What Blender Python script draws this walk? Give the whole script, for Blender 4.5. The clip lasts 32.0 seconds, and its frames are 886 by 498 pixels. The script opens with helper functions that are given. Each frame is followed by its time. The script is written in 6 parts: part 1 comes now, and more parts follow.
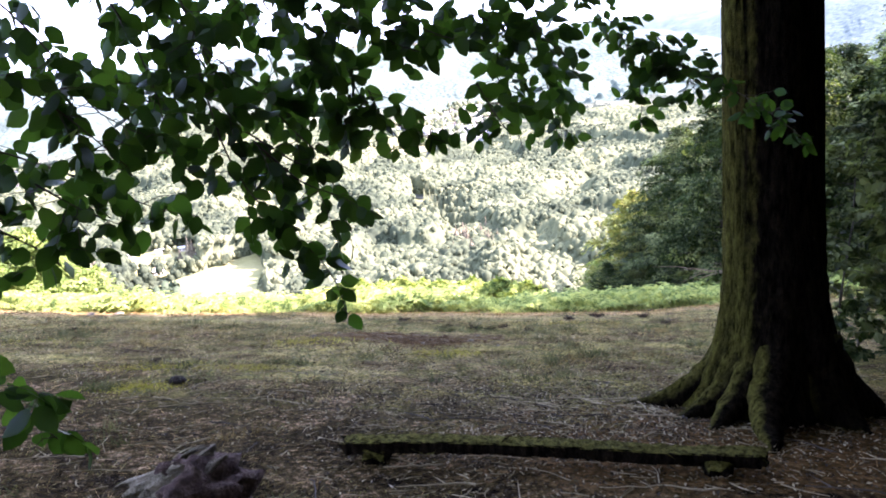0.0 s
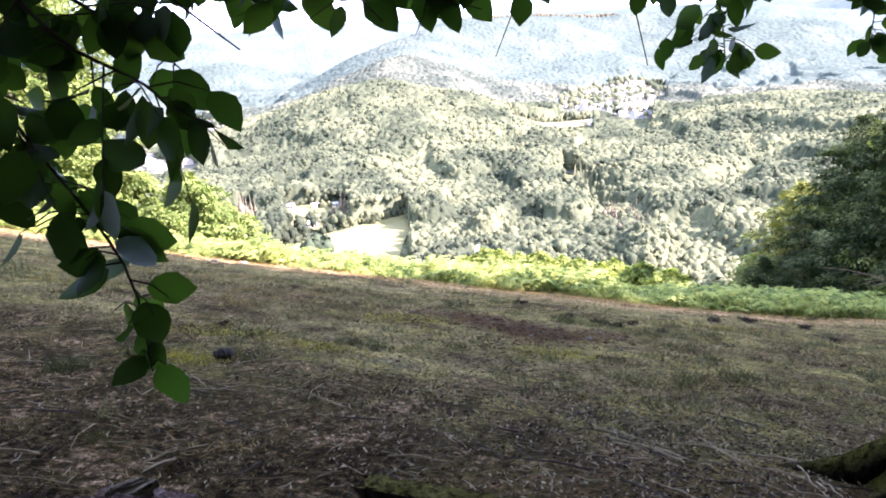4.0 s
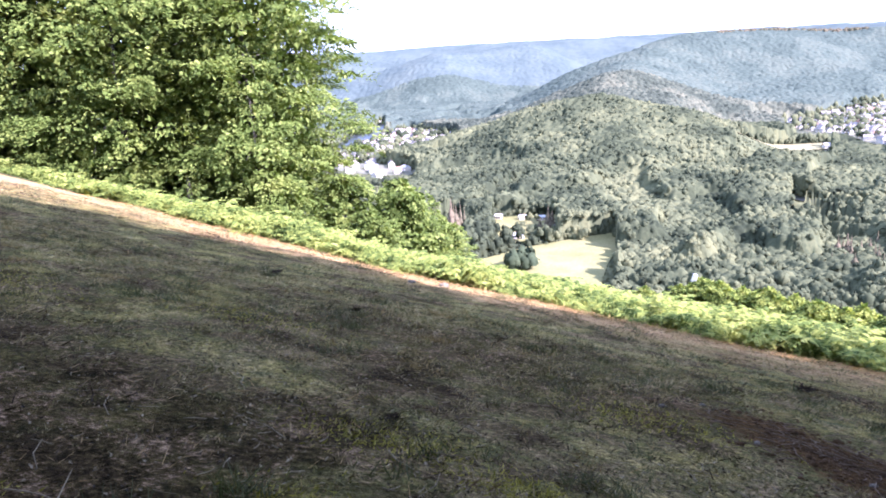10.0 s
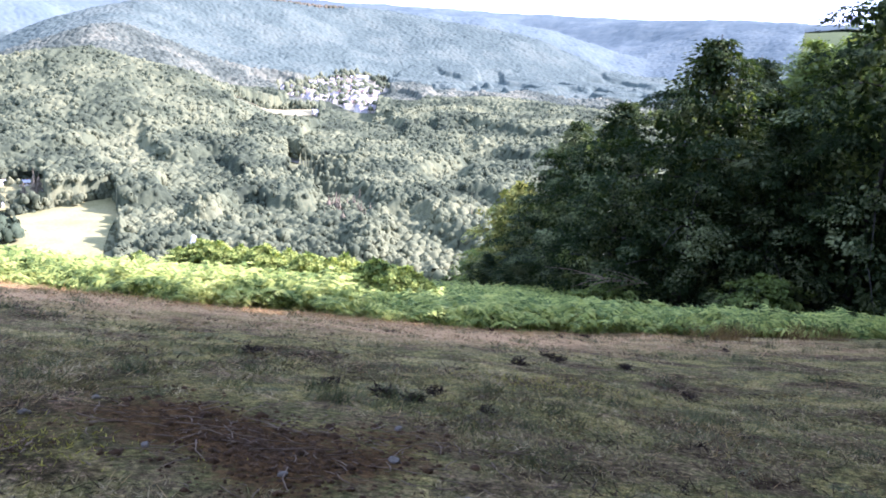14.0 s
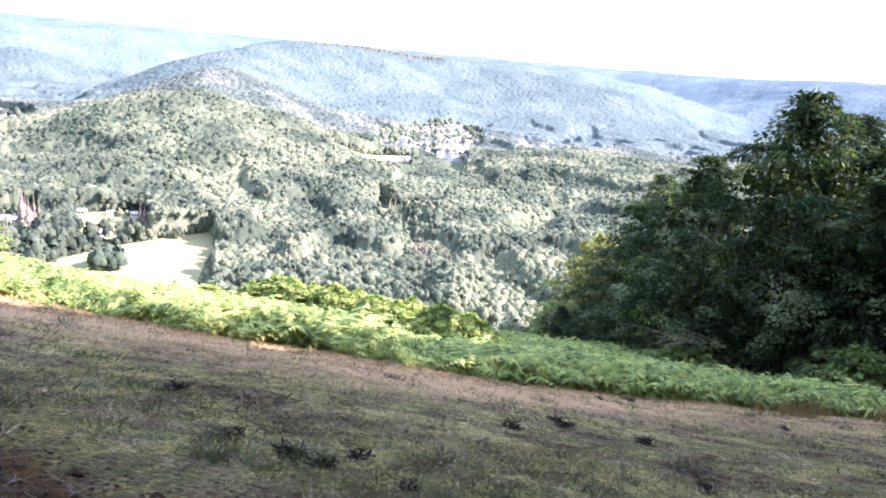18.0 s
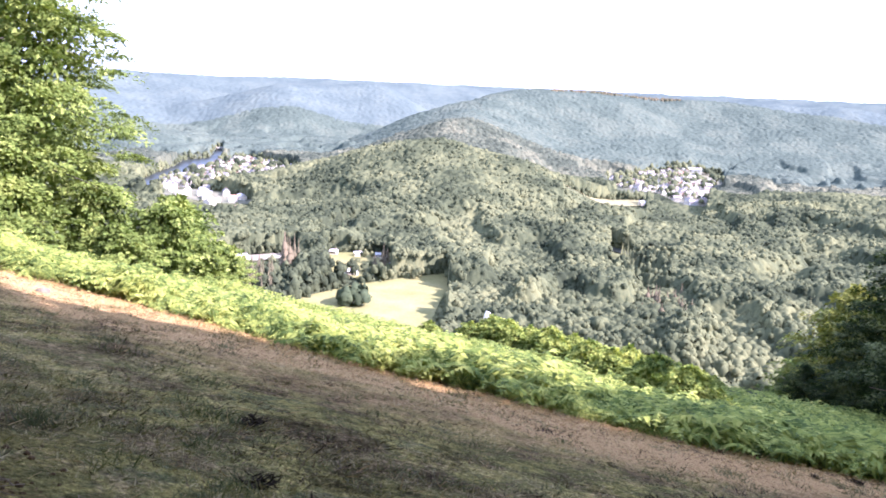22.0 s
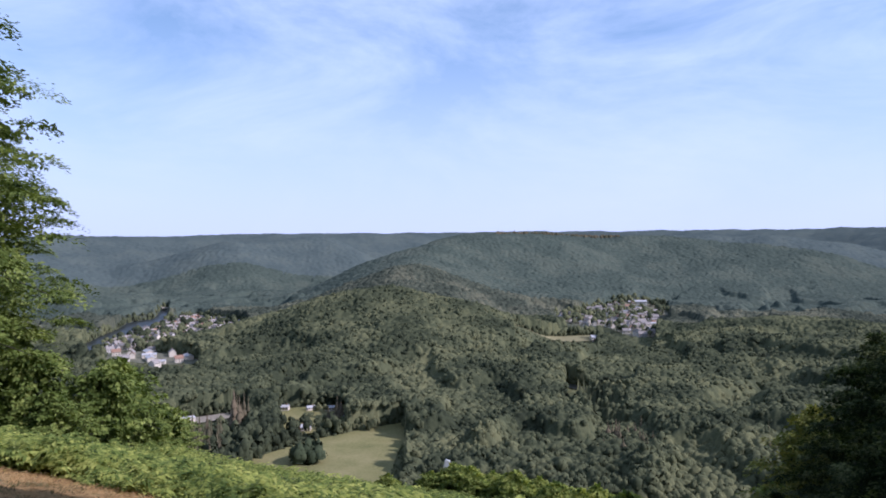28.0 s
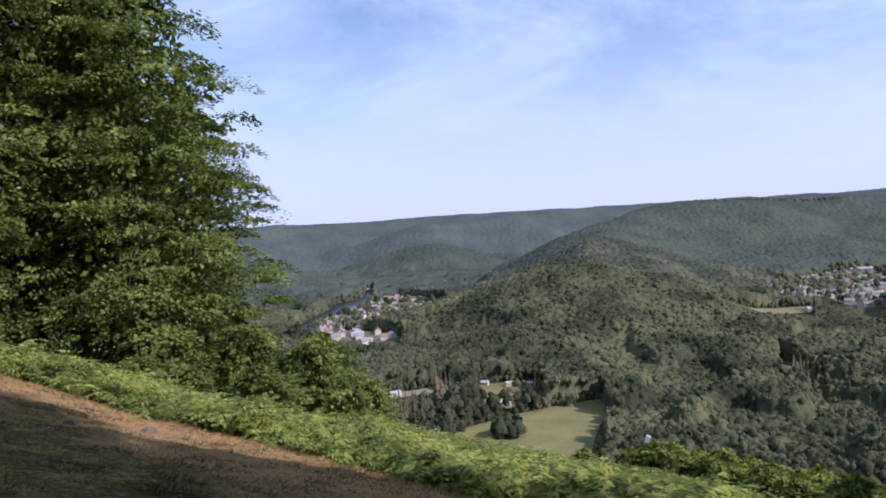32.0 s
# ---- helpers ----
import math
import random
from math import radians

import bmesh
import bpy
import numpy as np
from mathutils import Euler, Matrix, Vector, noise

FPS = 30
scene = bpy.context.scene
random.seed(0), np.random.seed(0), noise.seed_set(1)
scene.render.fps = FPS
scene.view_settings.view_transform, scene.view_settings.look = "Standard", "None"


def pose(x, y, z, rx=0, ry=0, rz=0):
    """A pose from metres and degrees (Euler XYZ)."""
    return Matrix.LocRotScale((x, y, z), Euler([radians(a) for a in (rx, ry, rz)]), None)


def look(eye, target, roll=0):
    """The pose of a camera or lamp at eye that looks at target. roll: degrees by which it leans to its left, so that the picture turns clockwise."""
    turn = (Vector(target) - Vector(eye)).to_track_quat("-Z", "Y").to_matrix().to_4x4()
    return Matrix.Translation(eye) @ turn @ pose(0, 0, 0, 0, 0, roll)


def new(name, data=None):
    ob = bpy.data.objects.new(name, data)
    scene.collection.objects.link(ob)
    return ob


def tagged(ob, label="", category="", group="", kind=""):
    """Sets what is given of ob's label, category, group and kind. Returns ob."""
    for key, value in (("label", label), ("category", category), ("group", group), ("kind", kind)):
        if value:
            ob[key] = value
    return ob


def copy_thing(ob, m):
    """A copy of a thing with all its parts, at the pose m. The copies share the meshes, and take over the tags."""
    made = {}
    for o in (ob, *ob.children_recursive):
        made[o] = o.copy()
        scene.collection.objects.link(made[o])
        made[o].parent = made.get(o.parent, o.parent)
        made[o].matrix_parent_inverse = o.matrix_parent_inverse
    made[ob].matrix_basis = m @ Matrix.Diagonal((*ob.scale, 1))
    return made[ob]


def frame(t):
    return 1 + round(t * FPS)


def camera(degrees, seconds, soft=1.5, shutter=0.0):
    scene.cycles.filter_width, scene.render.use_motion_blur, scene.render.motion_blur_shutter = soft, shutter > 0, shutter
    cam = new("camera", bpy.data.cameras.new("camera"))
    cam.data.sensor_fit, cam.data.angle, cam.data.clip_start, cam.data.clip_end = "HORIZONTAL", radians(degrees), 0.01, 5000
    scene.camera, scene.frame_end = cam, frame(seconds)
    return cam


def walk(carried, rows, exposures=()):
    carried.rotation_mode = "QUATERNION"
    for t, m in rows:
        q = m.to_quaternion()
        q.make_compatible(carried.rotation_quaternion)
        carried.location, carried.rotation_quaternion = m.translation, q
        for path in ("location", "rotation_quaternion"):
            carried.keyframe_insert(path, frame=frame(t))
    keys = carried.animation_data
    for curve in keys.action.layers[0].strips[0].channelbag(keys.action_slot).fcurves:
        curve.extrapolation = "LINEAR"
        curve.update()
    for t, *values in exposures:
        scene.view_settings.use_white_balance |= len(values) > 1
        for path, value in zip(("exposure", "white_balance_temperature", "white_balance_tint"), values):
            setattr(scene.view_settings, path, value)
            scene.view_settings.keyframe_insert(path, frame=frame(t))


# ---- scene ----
cam = camera(60.41, 32.0, 1.85)
PATH = [
    (0.0, pose(-0.000, -0.000, 0.416, 74.74, 5.28, -0.00)),
    (0.5, pose(-0.055, 0.226, 0.376, 72.55, 1.39, 0.17)),
    (1.0, pose(-0.020, 0.379, 0.332, 73.11, 2.93, -1.76)),
    (1.5, pose(0.030, 0.589, 0.259, 72.16, 1.93, 0.07)),
    (2.0, pose(0.073, 0.862, 0.177, 71.77, 2.27, -2.07)),
    (2.5, pose(0.120, 1.130, 0.091, 73.36, 2.77, 3.15)),
    (3.0, pose(0.081, 1.393, 0.050, 74.46, 1.23, 5.47)),
    (3.5, pose(0.121, 1.385, 0.036, 73.34, 3.11, 10.12)),
    (5.5, pose(0.494, 1.732, 0.079, 73.88, 2.40, 15.17)),
    (6.0, pose(0.378, 1.916, 0.014, 72.66, 3.79, 23.37)),
    (6.5, pose(0.343, 2.128, -0.040, 73.35, 4.67, 35.04)),
    (7.0, pose(0.241, 2.346, -0.095, 73.06, 5.07, 32.71)),
    (7.5, pose(0.110, 2.643, -0.150, 72.29, 8.13, 27.76)),
    (8.0, pose(-0.083, 2.950, -0.183, 72.46, 7.68, 29.79)),
    (8.5, pose(-0.364, 3.234, -0.224, 75.31, 6.39, 28.80)),
    (9.0, pose(-0.539, 3.431, -0.261, 77.61, 5.81, 29.39)),
    (9.5, pose(-0.684, 3.658, -0.293, 78.62, 2.93, 30.87)),
    (10.0, pose(-0.906, 3.850, -0.324, 75.31, 2.92, 27.79)),
    (10.5, pose(-1.030, 4.091, -0.378, 73.85, 5.08, 25.51)),
    (11.0, pose(-1.135, 4.386, -0.420, 73.75, 4.85, 20.82)),
    (11.5, pose(-1.121, 4.624, -0.507, 73.36, 4.41, 11.31)),
    (12.0, pose(-1.068, 4.878, -0.606, 73.81, 3.43, 14.27)),
    (12.5, pose(-1.003, 5.078, -0.719, 71.46, 0.27, 7.57)),
    (13.0, pose(-0.804, 5.201, -0.770, 73.97, 0.85, 1.53)),
    (13.5, pose(-0.578, 5.371, -0.845, 73.47, -3.33, -5.44)),
    (15.5, pose(0.103, 6.299, -1.202, 72.04, -4.35, -9.09)),
    (16.0, pose(0.232, 6.392, -1.234, 72.06, -4.99, -6.22)),
    (16.5, pose(0.322, 6.496, -1.230, 72.67, -4.87, -3.80)),
    (17.0, pose(0.505, 6.560, -1.264, 72.91, -4.86, 0.97)),
    (17.5, pose(0.614, 6.670, -1.304, 75.46, -5.38, 2.63)),
    (18.0, pose(0.854, 6.738, -1.369, 75.94, -5.23, -0.50)),
    (18.5, pose(1.071, 6.837, -1.423, 72.93, -6.36, -0.82)),
    (19.0, pose(1.197, 7.037, -1.485, 74.12, -7.19, 0.18)),
    (19.5, pose(1.356, 7.189, -1.538, 74.29, -5.65, 1.49)),
    (20.0, pose(1.440, 7.388, -1.554, 73.94, -5.12, 5.13)),
    (20.5, pose(1.520, 7.536, -1.597, 74.31, -4.86, 8.56)),
    (21.0, pose(1.646, 7.650, -1.625, 74.99, -3.83, 12.65)),
    (21.5, pose(1.710, 7.750, -1.638, 76.33, -2.54, 13.42)),
    (22.0, pose(1.794, 7.865, -1.673, 78.09, -2.68, 16.66)),
    (22.5, pose(1.792, 7.925, -1.678, 79.65, -3.29, 18.37)),
    (23.0, pose(1.766, 8.029, -1.692, 82.82, -1.42, 19.01)),
    (23.5, pose(1.753, 8.149, -1.690, 86.56, -0.31, 19.92)),
    (24.0, pose(1.702, 8.211, -1.684, 88.44, -0.83, 20.52)),
    (24.5, pose(1.653, 8.250, -1.676, 89.10, -0.92, 19.21)),
    (25.0, pose(1.623, 8.260, -1.685, 88.19, 0.20, 17.68)),
    (25.5, pose(1.653, 8.284, -1.711, 88.76, 1.19, 15.68)),
    (26.0, pose(1.759, 8.277, -1.770, 89.20, 0.90, 14.57)),
    (26.5, pose(1.858, 8.267, -1.814, 89.41, 0.52, 13.64)),
    (28.5, pose(1.704, 8.344, -1.810, 89.02, 0.35, 12.61)),
    (29.0, pose(1.874, 8.814, -1.978, 89.13, 0.44, 14.57)),
    (29.5, pose(2.051, 9.233, -2.137, 89.18, 0.48, 19.55)),
    (30.0, pose(1.949, 9.323, -2.202, 89.52, 1.22, 24.52)),
    (30.5, pose(1.856, 9.376, -2.230, 89.51, 1.67, 29.22)),
    (31.0, pose(1.785, 9.422, -2.254, 89.44, 2.16, 31.86)),
    (31.5, pose(1.741, 9.468, -2.283, 88.59, 2.96, 30.33)),
    (32.0, pose(1.712, 9.539, -2.302, 87.78, 3.24, 26.95)),
]

EXPOSURES = [(0, 3.55, 5600, 45), (2, 3.5, 5600, 45), (3.5, 3.3, 5600, 45), (6, 2.77, 5250, 45), (9, 2.75, 5230, 45), (10, 2.45, 5200, 45), (11, 2.4, 5200, 45), (13.5, 2.5, 5100, 45), (16, 3.3, 5120, 44), (18, 2.93, 5150, 45), (20, 2.83, 5270, 45), (22.5, 2.28, 5550, 42), (23.0, 2.05, 5700, 37), (23.5, 1.5, 5420, 36), (24.5, 0.45, 5260, 32), (25.5, 0.27, 5290, 32), (30, 0.22, 5330, 33), (32, 0.22, 5480, 33)]

walk(cam, PATH, EXPOSURES)

# ---- sky and sun ----
SUN_AZ, SUN_EL = 90.0, 36.0
world = bpy.data.worlds.new("sky")
scene.world = world
world.use_nodes = True
wn, wl = world.node_tree.nodes, world.node_tree.links
wn.clear()
sky = wn.new("ShaderNodeTexSky")
sky.sky_type, sky.sun_disc = "NISHITA", False
sky.sun_elevation, sky.sun_rotation = radians(SUN_EL), radians(SUN_AZ)
sky.altitude, sky.air_density, sky.dust_density, sky.ozone_density = 300, 1.0, 0.5, 2.6
coord = wn.new("ShaderNodeTexCoord")
stretch = wn.new("ShaderNodeMapping")
stretch.inputs["Scale"].default_value = (1.2, 1.0, 3.0)
stretch.inputs["Rotation"].default_value = (0.0, 0.22, 0.4)
wl.new(coord.outputs["Generated"], stretch.inputs["Vector"])
wisps = wn.new("ShaderNodeTexNoise")
wisps.inputs["Scale"].default_value, wisps.inputs["Detail"].default_value = 2.5, 12
wisps.inputs["Roughness"].default_value, wisps.inputs["Distortion"].default_value = 0.62, 0.45
wl.new(stretch.outputs["Vector"], wisps.inputs["Vector"])
thin = wn.new("ShaderNodeMapRange")
thin.inputs["From Min"].default_value, thin.inputs["From Max"].default_value = 0.40, 0.70
thin.inputs["To Min"].default_value, thin.inputs["To Max"].default_value = 0.16, 0.72
wl.new(wisps.outputs["Fac"], thin.inputs["Value"])
veil = wn.new("ShaderNodeMixRGB")
veil.inputs["Color2"].default_value = (7.3, 8.1, 9.1, 1)
wl.new(thin.outputs["Result"], veil.inputs["Fac"])
azure = wn.new("ShaderNodeMixRGB")
azure.blend_type = "MULTIPLY"
azure.inputs["Fac"].default_value, azure.inputs["Color2"].default_value = 1.0, (0.89, 1.06, 0.96, 1)
wl.new(sky.outputs["Color"], azure.inputs["Color1"])
wl.new(azure.outputs["Color"], veil.inputs["Color1"])
upward = wn.new("ShaderNodeSeparateXYZ")
wl.new(coord.outputs["Generated"], upward.inputs["Vector"])
low = wn.new("ShaderNodeMapRange")
low.inputs["From Min"].default_value, low.inputs["From Max"].default_value = 0.0, 0.30
low.inputs["To Min"].default_value, low.inputs["To Max"].default_value = 0.85, 0.0
low.interpolation_type = "SMOOTHSTEP"
wl.new(upward.outputs["Z"], low.inputs["Value"])
mist = wn.new("ShaderNodeMixRGB")
mist.inputs["Color2"].default_value = (5.9, 6.4, 7.9, 1)
wl.new(low.outputs["Result"], mist.inputs["Fac"])
wl.new(veil.outputs["Color"], mist.inputs["Color1"])
bg = wn.new("ShaderNodeBackground")
bg.inputs["Strength"].default_value = 0.105
cool = wn.new("ShaderNodeMixRGB")
cool.blend_type = "MULTIPLY"
cool.inputs["Fac"].default_value, cool.inputs["Color2"].default_value = 1.0, (0.975, 1.012, 0.985, 1)
wl.new(mist.outputs["Color"], cool.inputs["Color1"])
wl.new(cool.outputs["Color"], bg.inputs["Color"])
wout = wn.new("ShaderNodeOutputWorld")
wl.new(bg.outputs["Background"], wout.inputs["Surface"])

sun = new("sun", bpy.data.lights.new("sun", "SUN"))
sun.data.energy, sun.data.angle, sun.data.color = 4.4, radians(0.5), (1.0, 0.93, 0.82)
_away = Vector((math.sin(radians(SUN_AZ)) * math.cos(radians(SUN_EL)), math.cos(radians(SUN_AZ)) * math.cos(radians(SUN_EL)), math.sin(radians(SUN_EL))))
sun.matrix_world = look(_away * 100, (0, 0, 0))


# ---- materials ----
def material(name, rough=0.8, metal=0.0, gloss=0.1):
    m = bpy.data.materials.new(name)
    m.use_nodes = True
    b = m.node_tree.nodes["Principled BSDF"]
    b.inputs["Roughness"].default_value, b.inputs["Metallic"].default_value = rough, metal
    b.inputs["Specular IOR Level"].default_value = gloss
    return m, m.node_tree.nodes, m.node_tree.links, b


def ramp(nodes, stops):
    r = nodes.new("ShaderNodeValToRGB")
    while len(r.color_ramp.elements) < len(stops):
        r.color_ramp.elements.new(0.5)
    for e, (at, c) in zip(r.color_ramp.elements, stops):
        e.position, e.color = at, (*c, 1)
    return r


def grain(nodes, links, scale, detail=6, rough=0.6, vector=None):
    n = nodes.new("ShaderNodeTexNoise")
    n.inputs["Scale"].default_value, n.inputs["Detail"].default_value, n.inputs["Roughness"].default_value = scale, detail, rough
    if vector is None:
        g = nodes.new("ShaderNodeNewGeometry")
        vector = g.outputs["Position"]
    links.new(vector, n.inputs["Vector"])
    return n


def blend(nodes, links, fac, a, b, mode="MIX"):
    mx = nodes.new("ShaderNodeMixRGB")
    mx.blend_type = mode
    for key, v in (("Fac", fac), ("Color1", a), ("Color2", b)):
        if isinstance(v, (int, float)):
            mx.inputs[key].default_value = v
        elif isinstance(v, tuple):
            mx.inputs[key].default_value = (*v, 1)
        else:
            links.new(v, mx.inputs[key])
    return mx.outputs["Color"]


def bump(nodes, links, b, height, strength=0.5, distance=0.02):
    bp = nodes.new("ShaderNodeBump")
    bp.inputs["Strength"].default_value, bp.inputs["Distance"].default_value = strength, distance
    links.new(height, bp.inputs["Height"])
    links.new(bp.outputs["Normal"], b.inputs["Normal"])


def plain(name, stops, scale=8.0, rough=0.8, relief=0.4, distance=0.01, fine=60.0, metal=0.0):
    """A mottled surface: two scales of noise, colour stops and a fine relief."""
    m, n, l, b = material(name, rough, metal)
    big, small = grain(n, l, scale), grain(n, l, fine, 4)
    both = blend(n, l, 0.4, big.outputs["Fac"], small.outputs["Fac"])
    r = ramp(n, stops)
    l.new(both, r.inputs["Fac"])
    l.new(r.outputs["Color"], b.inputs["Base Color"])
    bump(n, l, b, small.outputs["Fac"], relief, distance)
    return m


def foliage(name, stops, through_colour, share=0.35, gloss=0.45, patch=0.25, tone="", drift=0.5, shine=0.08):
    """Leaves: a colour for each leaf, drifting over the crown, with light that passes through."""
    m, n, l, b = material(name, gloss, 0.0, shine)
    g = n.new("ShaderNodeNewGeometry")
    wide = grain(n, l, patch, 3)
    mixed = blend(n, l, drift, g.outputs["Random Per Island"], wide.outputs["Fac"])
    if tone:
        own = n.new("ShaderNodeAttribute")
        own.attribute_name = tone
        mixed = blend(n, l, 0.75, g.outputs["Random Per Island"], own.outputs["Fac"])
    r = ramp(n, stops)
    l.new(mixed, r.inputs["Fac"])
    l.new(r.outputs["Color"], b.inputs["Base Color"])
    tr = n.new("ShaderNodeBsdfTranslucent")
    l.new(blend(n, l, 1.0, r.outputs["Color"], through_colour, "MULTIPLY"), tr.inputs["Color"])
    ad = n.new("ShaderNodeMixShader")
    ad.inputs["Fac"].default_value = share
    l.new(b.outputs["BSDF"], ad.inputs[1])
    l.new(tr.outputs["BSDF"], ad.inputs[2])
    l.new(ad.outputs["Shader"], n["Material Output"].inputs["Surface"])
    return m


def ground_material():
    m, n, l, b = material("ground_soil_and_grass", 0.95, 0.0, 0.01)

    def mask(name):
        a = n.new("ShaderNodeAttribute")
        a.attribute_name = name
        return a.outputs["Fac"]

    wide, mid, fine, hair = grain(n, l, 0.45, 4), grain(n, l, 2.2, 6, 0.65), grain(n, l, 16, 6, 0.7), grain(n, l, 75, 4, 0.7)
    turf = ramp(n, ((0.08, (0.0184, 0.0124, 0.00673)), (0.30, (0.0806, 0.0564, 0.0269)), (0.48, (0.134, 0.115, 0.039)), (0.66, (0.254, 0.188, 0.0836)), (0.90, (0.424, 0.31, 0.161))))

    def sharp(v, gain):
        s = n.new("ShaderNodeMapRange")
        s.inputs["From Min"].default_value, s.inputs["From Max"].default_value = 0.5 - 0.5 / gain, 0.5 + 0.5 / gain
        l.new(v, s.inputs["Value"])
        return s.outputs["Result"]

    mix_tone = blend(n, l, 0.38, blend(n, l, 0.55, wide.outputs["Fac"], mid.outputs["Fac"]), fine.outputs["Fac"])
    l.new(sharp(mix_tone, 4.5), turf.inputs["Fac"])
    # litter colours darkened against the turf to include shade under the beech
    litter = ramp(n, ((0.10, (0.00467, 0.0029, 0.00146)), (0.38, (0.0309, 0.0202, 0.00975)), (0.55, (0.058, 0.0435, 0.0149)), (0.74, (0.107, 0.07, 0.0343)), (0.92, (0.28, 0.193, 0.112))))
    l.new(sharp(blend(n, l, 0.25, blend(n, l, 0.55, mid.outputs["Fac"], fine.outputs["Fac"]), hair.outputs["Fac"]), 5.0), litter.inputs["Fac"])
    straw = ramp(n, ((0.35, (0.192, 0.11, 0.0441)), (0.5, (0.416, 0.254, 0.106)), (0.65, (0.608, 0.413, 0.194))))
    l.new(blend(n, l, 0.5, fine.outputs["Fac"], hair.outputs["Fac"]), straw.inputs["Fac"])
    bare = ramp(n, ((0.3, (0.0254, 0.0145, 0.0049)), (0.5, (0.0742, 0.041, 0.0139)), (0.72, (0.201, 0.117, 0.0426))))
    l.new(fine.outputs["Fac"], bare.inputs["Fac"])
    floor = ramp(n, ((0.35, (0.045, 0.055, 0.022)), (0.65, (0.09, 0.105, 0.042))))
    l.new(mid.outputs["Fac"], floor.inputs["Fac"])

    def soft(name, spread=0.9):
        s = n.new("ShaderNodeMath")
        s.operation = "MULTIPLY_ADD"
        l.new(blend(n, l, 0.5, mid.outputs["Fac"], fine.outputs["Fac"]), s.inputs[0])
        s.inputs[1].default_value = spread
        s.inputs[2].default_value = -0.5 * spread
        t = n.new("ShaderNodeMath")
        t.operation = "ADD"
        l.new(mask(name), t.inputs[0])
        l.new(s.outputs["Value"], t.inputs[1])
        c = n.new("ShaderNodeMapRange")
        c.inputs["From Min"].default_value, c.inputs["From Max"].default_value = 0.3, 0.7
        l.new(t.outputs["Value"], c.inputs["Value"])
        return c.outputs["Result"]

    hue, dug = grain(n, l, 0.9, 5, 0.7), grain(n, l, 0.62, 6, 0.7)
    tint = ramp(n, ((0.36, (0.0385, 0.0243, 0.013)), (0.43, (0.146, 0.107, 0.0523)), (0.50, (0.0907, 0.0991, 0.0294)), (0.57, (0.278, 0.233, 0.0653)), (0.64, (0.0655, 0.0871, 0.0359))))
    l.new(hue.outputs["Fac"], tint.inputs["Fac"])
    green = blend(n, l, 0.6, turf.outputs["Color"], tint.outputs["Color"])
    worn = ramp(n, ((0.0, (0.0, 0.0, 0.0)), (0.52, (0.0, 0.0, 0.0)), (0.59, (0.85, 0.85, 0.85))))
    l.new(dug.outputs["Fac"], worn.inputs["Fac"])
    green = blend(n, l, worn.outputs["Color"], green, litter.outputs["Color"])
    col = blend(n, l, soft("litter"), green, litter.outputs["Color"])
    speck = grain(n, l, 24, 7, 0.8)
    crumbs = ramp(n, ((0.32, (0.12, 0.11, 0.10)), (0.45, (0.76, 0.74, 0.72)), (0.56, (1.45, 1.42, 1.38)), (0.68, (3.0, 2.85, 2.6))))
    l.new(speck.outputs["Fac"], crumbs.inputs["Fac"])
    col = blend(n, l, 1.0, col, crumbs.outputs["Color"], "MULTIPLY")
    col = blend(n, l, soft("straw"), col, straw.outputs["Color"])
    col = blend(n, l, soft("bare", 2.2), col, bare.outputs["Color"])
    col = blend(n, l, mask("wooded"), col, floor.outputs["Color"])
    l.new(col, b.inputs["Base Color"])
    bump(n, l, b, blend(n, l, 0.35, fine.outputs["Fac"], hair.outputs["Fac"]), 1.0, 0.07)
    return m


M_GROUND = ground_material()
M_BEECH = foliage("beech_leaf", ((0.25, (0.0144, 0.0324, 0.00864)), (0.55, (0.0252, 0.0562, 0.013)), (0.8, (0.0432, 0.0792, 0.018))), (2.2, 2.4, 0.7), 0.42, 0.45, 2.0, "", 0.5, 0.12)
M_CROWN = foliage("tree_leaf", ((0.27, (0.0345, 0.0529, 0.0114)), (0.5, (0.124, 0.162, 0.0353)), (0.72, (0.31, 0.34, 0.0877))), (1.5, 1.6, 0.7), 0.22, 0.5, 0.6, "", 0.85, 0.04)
# leaves of the shaded wood: its shade is put into the colour
M_SHADE_LEAF = foliage("broadleaf_shade_tone", ((0.30, (0.008, 0.014, 0.005)), (0.5, (0.022, 0.034, 0.011)), (0.70, (0.190, 0.205, 0.085))), (1.3, 1.5, 0.5), 0.25, 0.6, 0.3, "", 0.85, 0.02)
# yellow stands for sunlight on green leaves, put into the leaf colour
M_SUNLIT_LEAF = foliage("sunlit_yellow_leaf", ((0.25, (0.10, 0.125, 0.025)), (0.5, (0.19, 0.20, 0.04)), (0.75, (0.30, 0.29, 0.07))), (1.3, 1.2, 0.6), 0.3, 0.5, 0.4)
M_FERN = foliage("bracken_frond", ((0.25, (0.034, 0.056, 0.014)), (0.42, (0.118, 0.162, 0.037)), (0.58, (0.285, 0.318, 0.070)), (0.75, (0.42, 0.42, 0.108))), (1.4, 1.4, 0.6), 0.3, 0.7, 0.6, "", 0.7, 0.03)
M_GRASS = foliage("grass_blade", ((0.12, (0.0635, 0.0439, 0.0235)), (0.36, (0.126, 0.117, 0.042)), (0.52, (0.199, 0.175, 0.0641)), (0.68, (0.322, 0.251, 0.117)), (0.88, (0.448, 0.353, 0.191))), (1.2, 1.2, 0.6), 0.2, 0.6, 0.8, "tone")
M_THATCH = foliage("dead_thatch", ((0.2, (0.0273, 0.018, 0.0104)), (0.5, (0.0683, 0.046, 0.0256)), (0.8, (0.168, 0.115, 0.0624))), (1, 1, 1), 0.1, 0.8, 0.8, "tone")
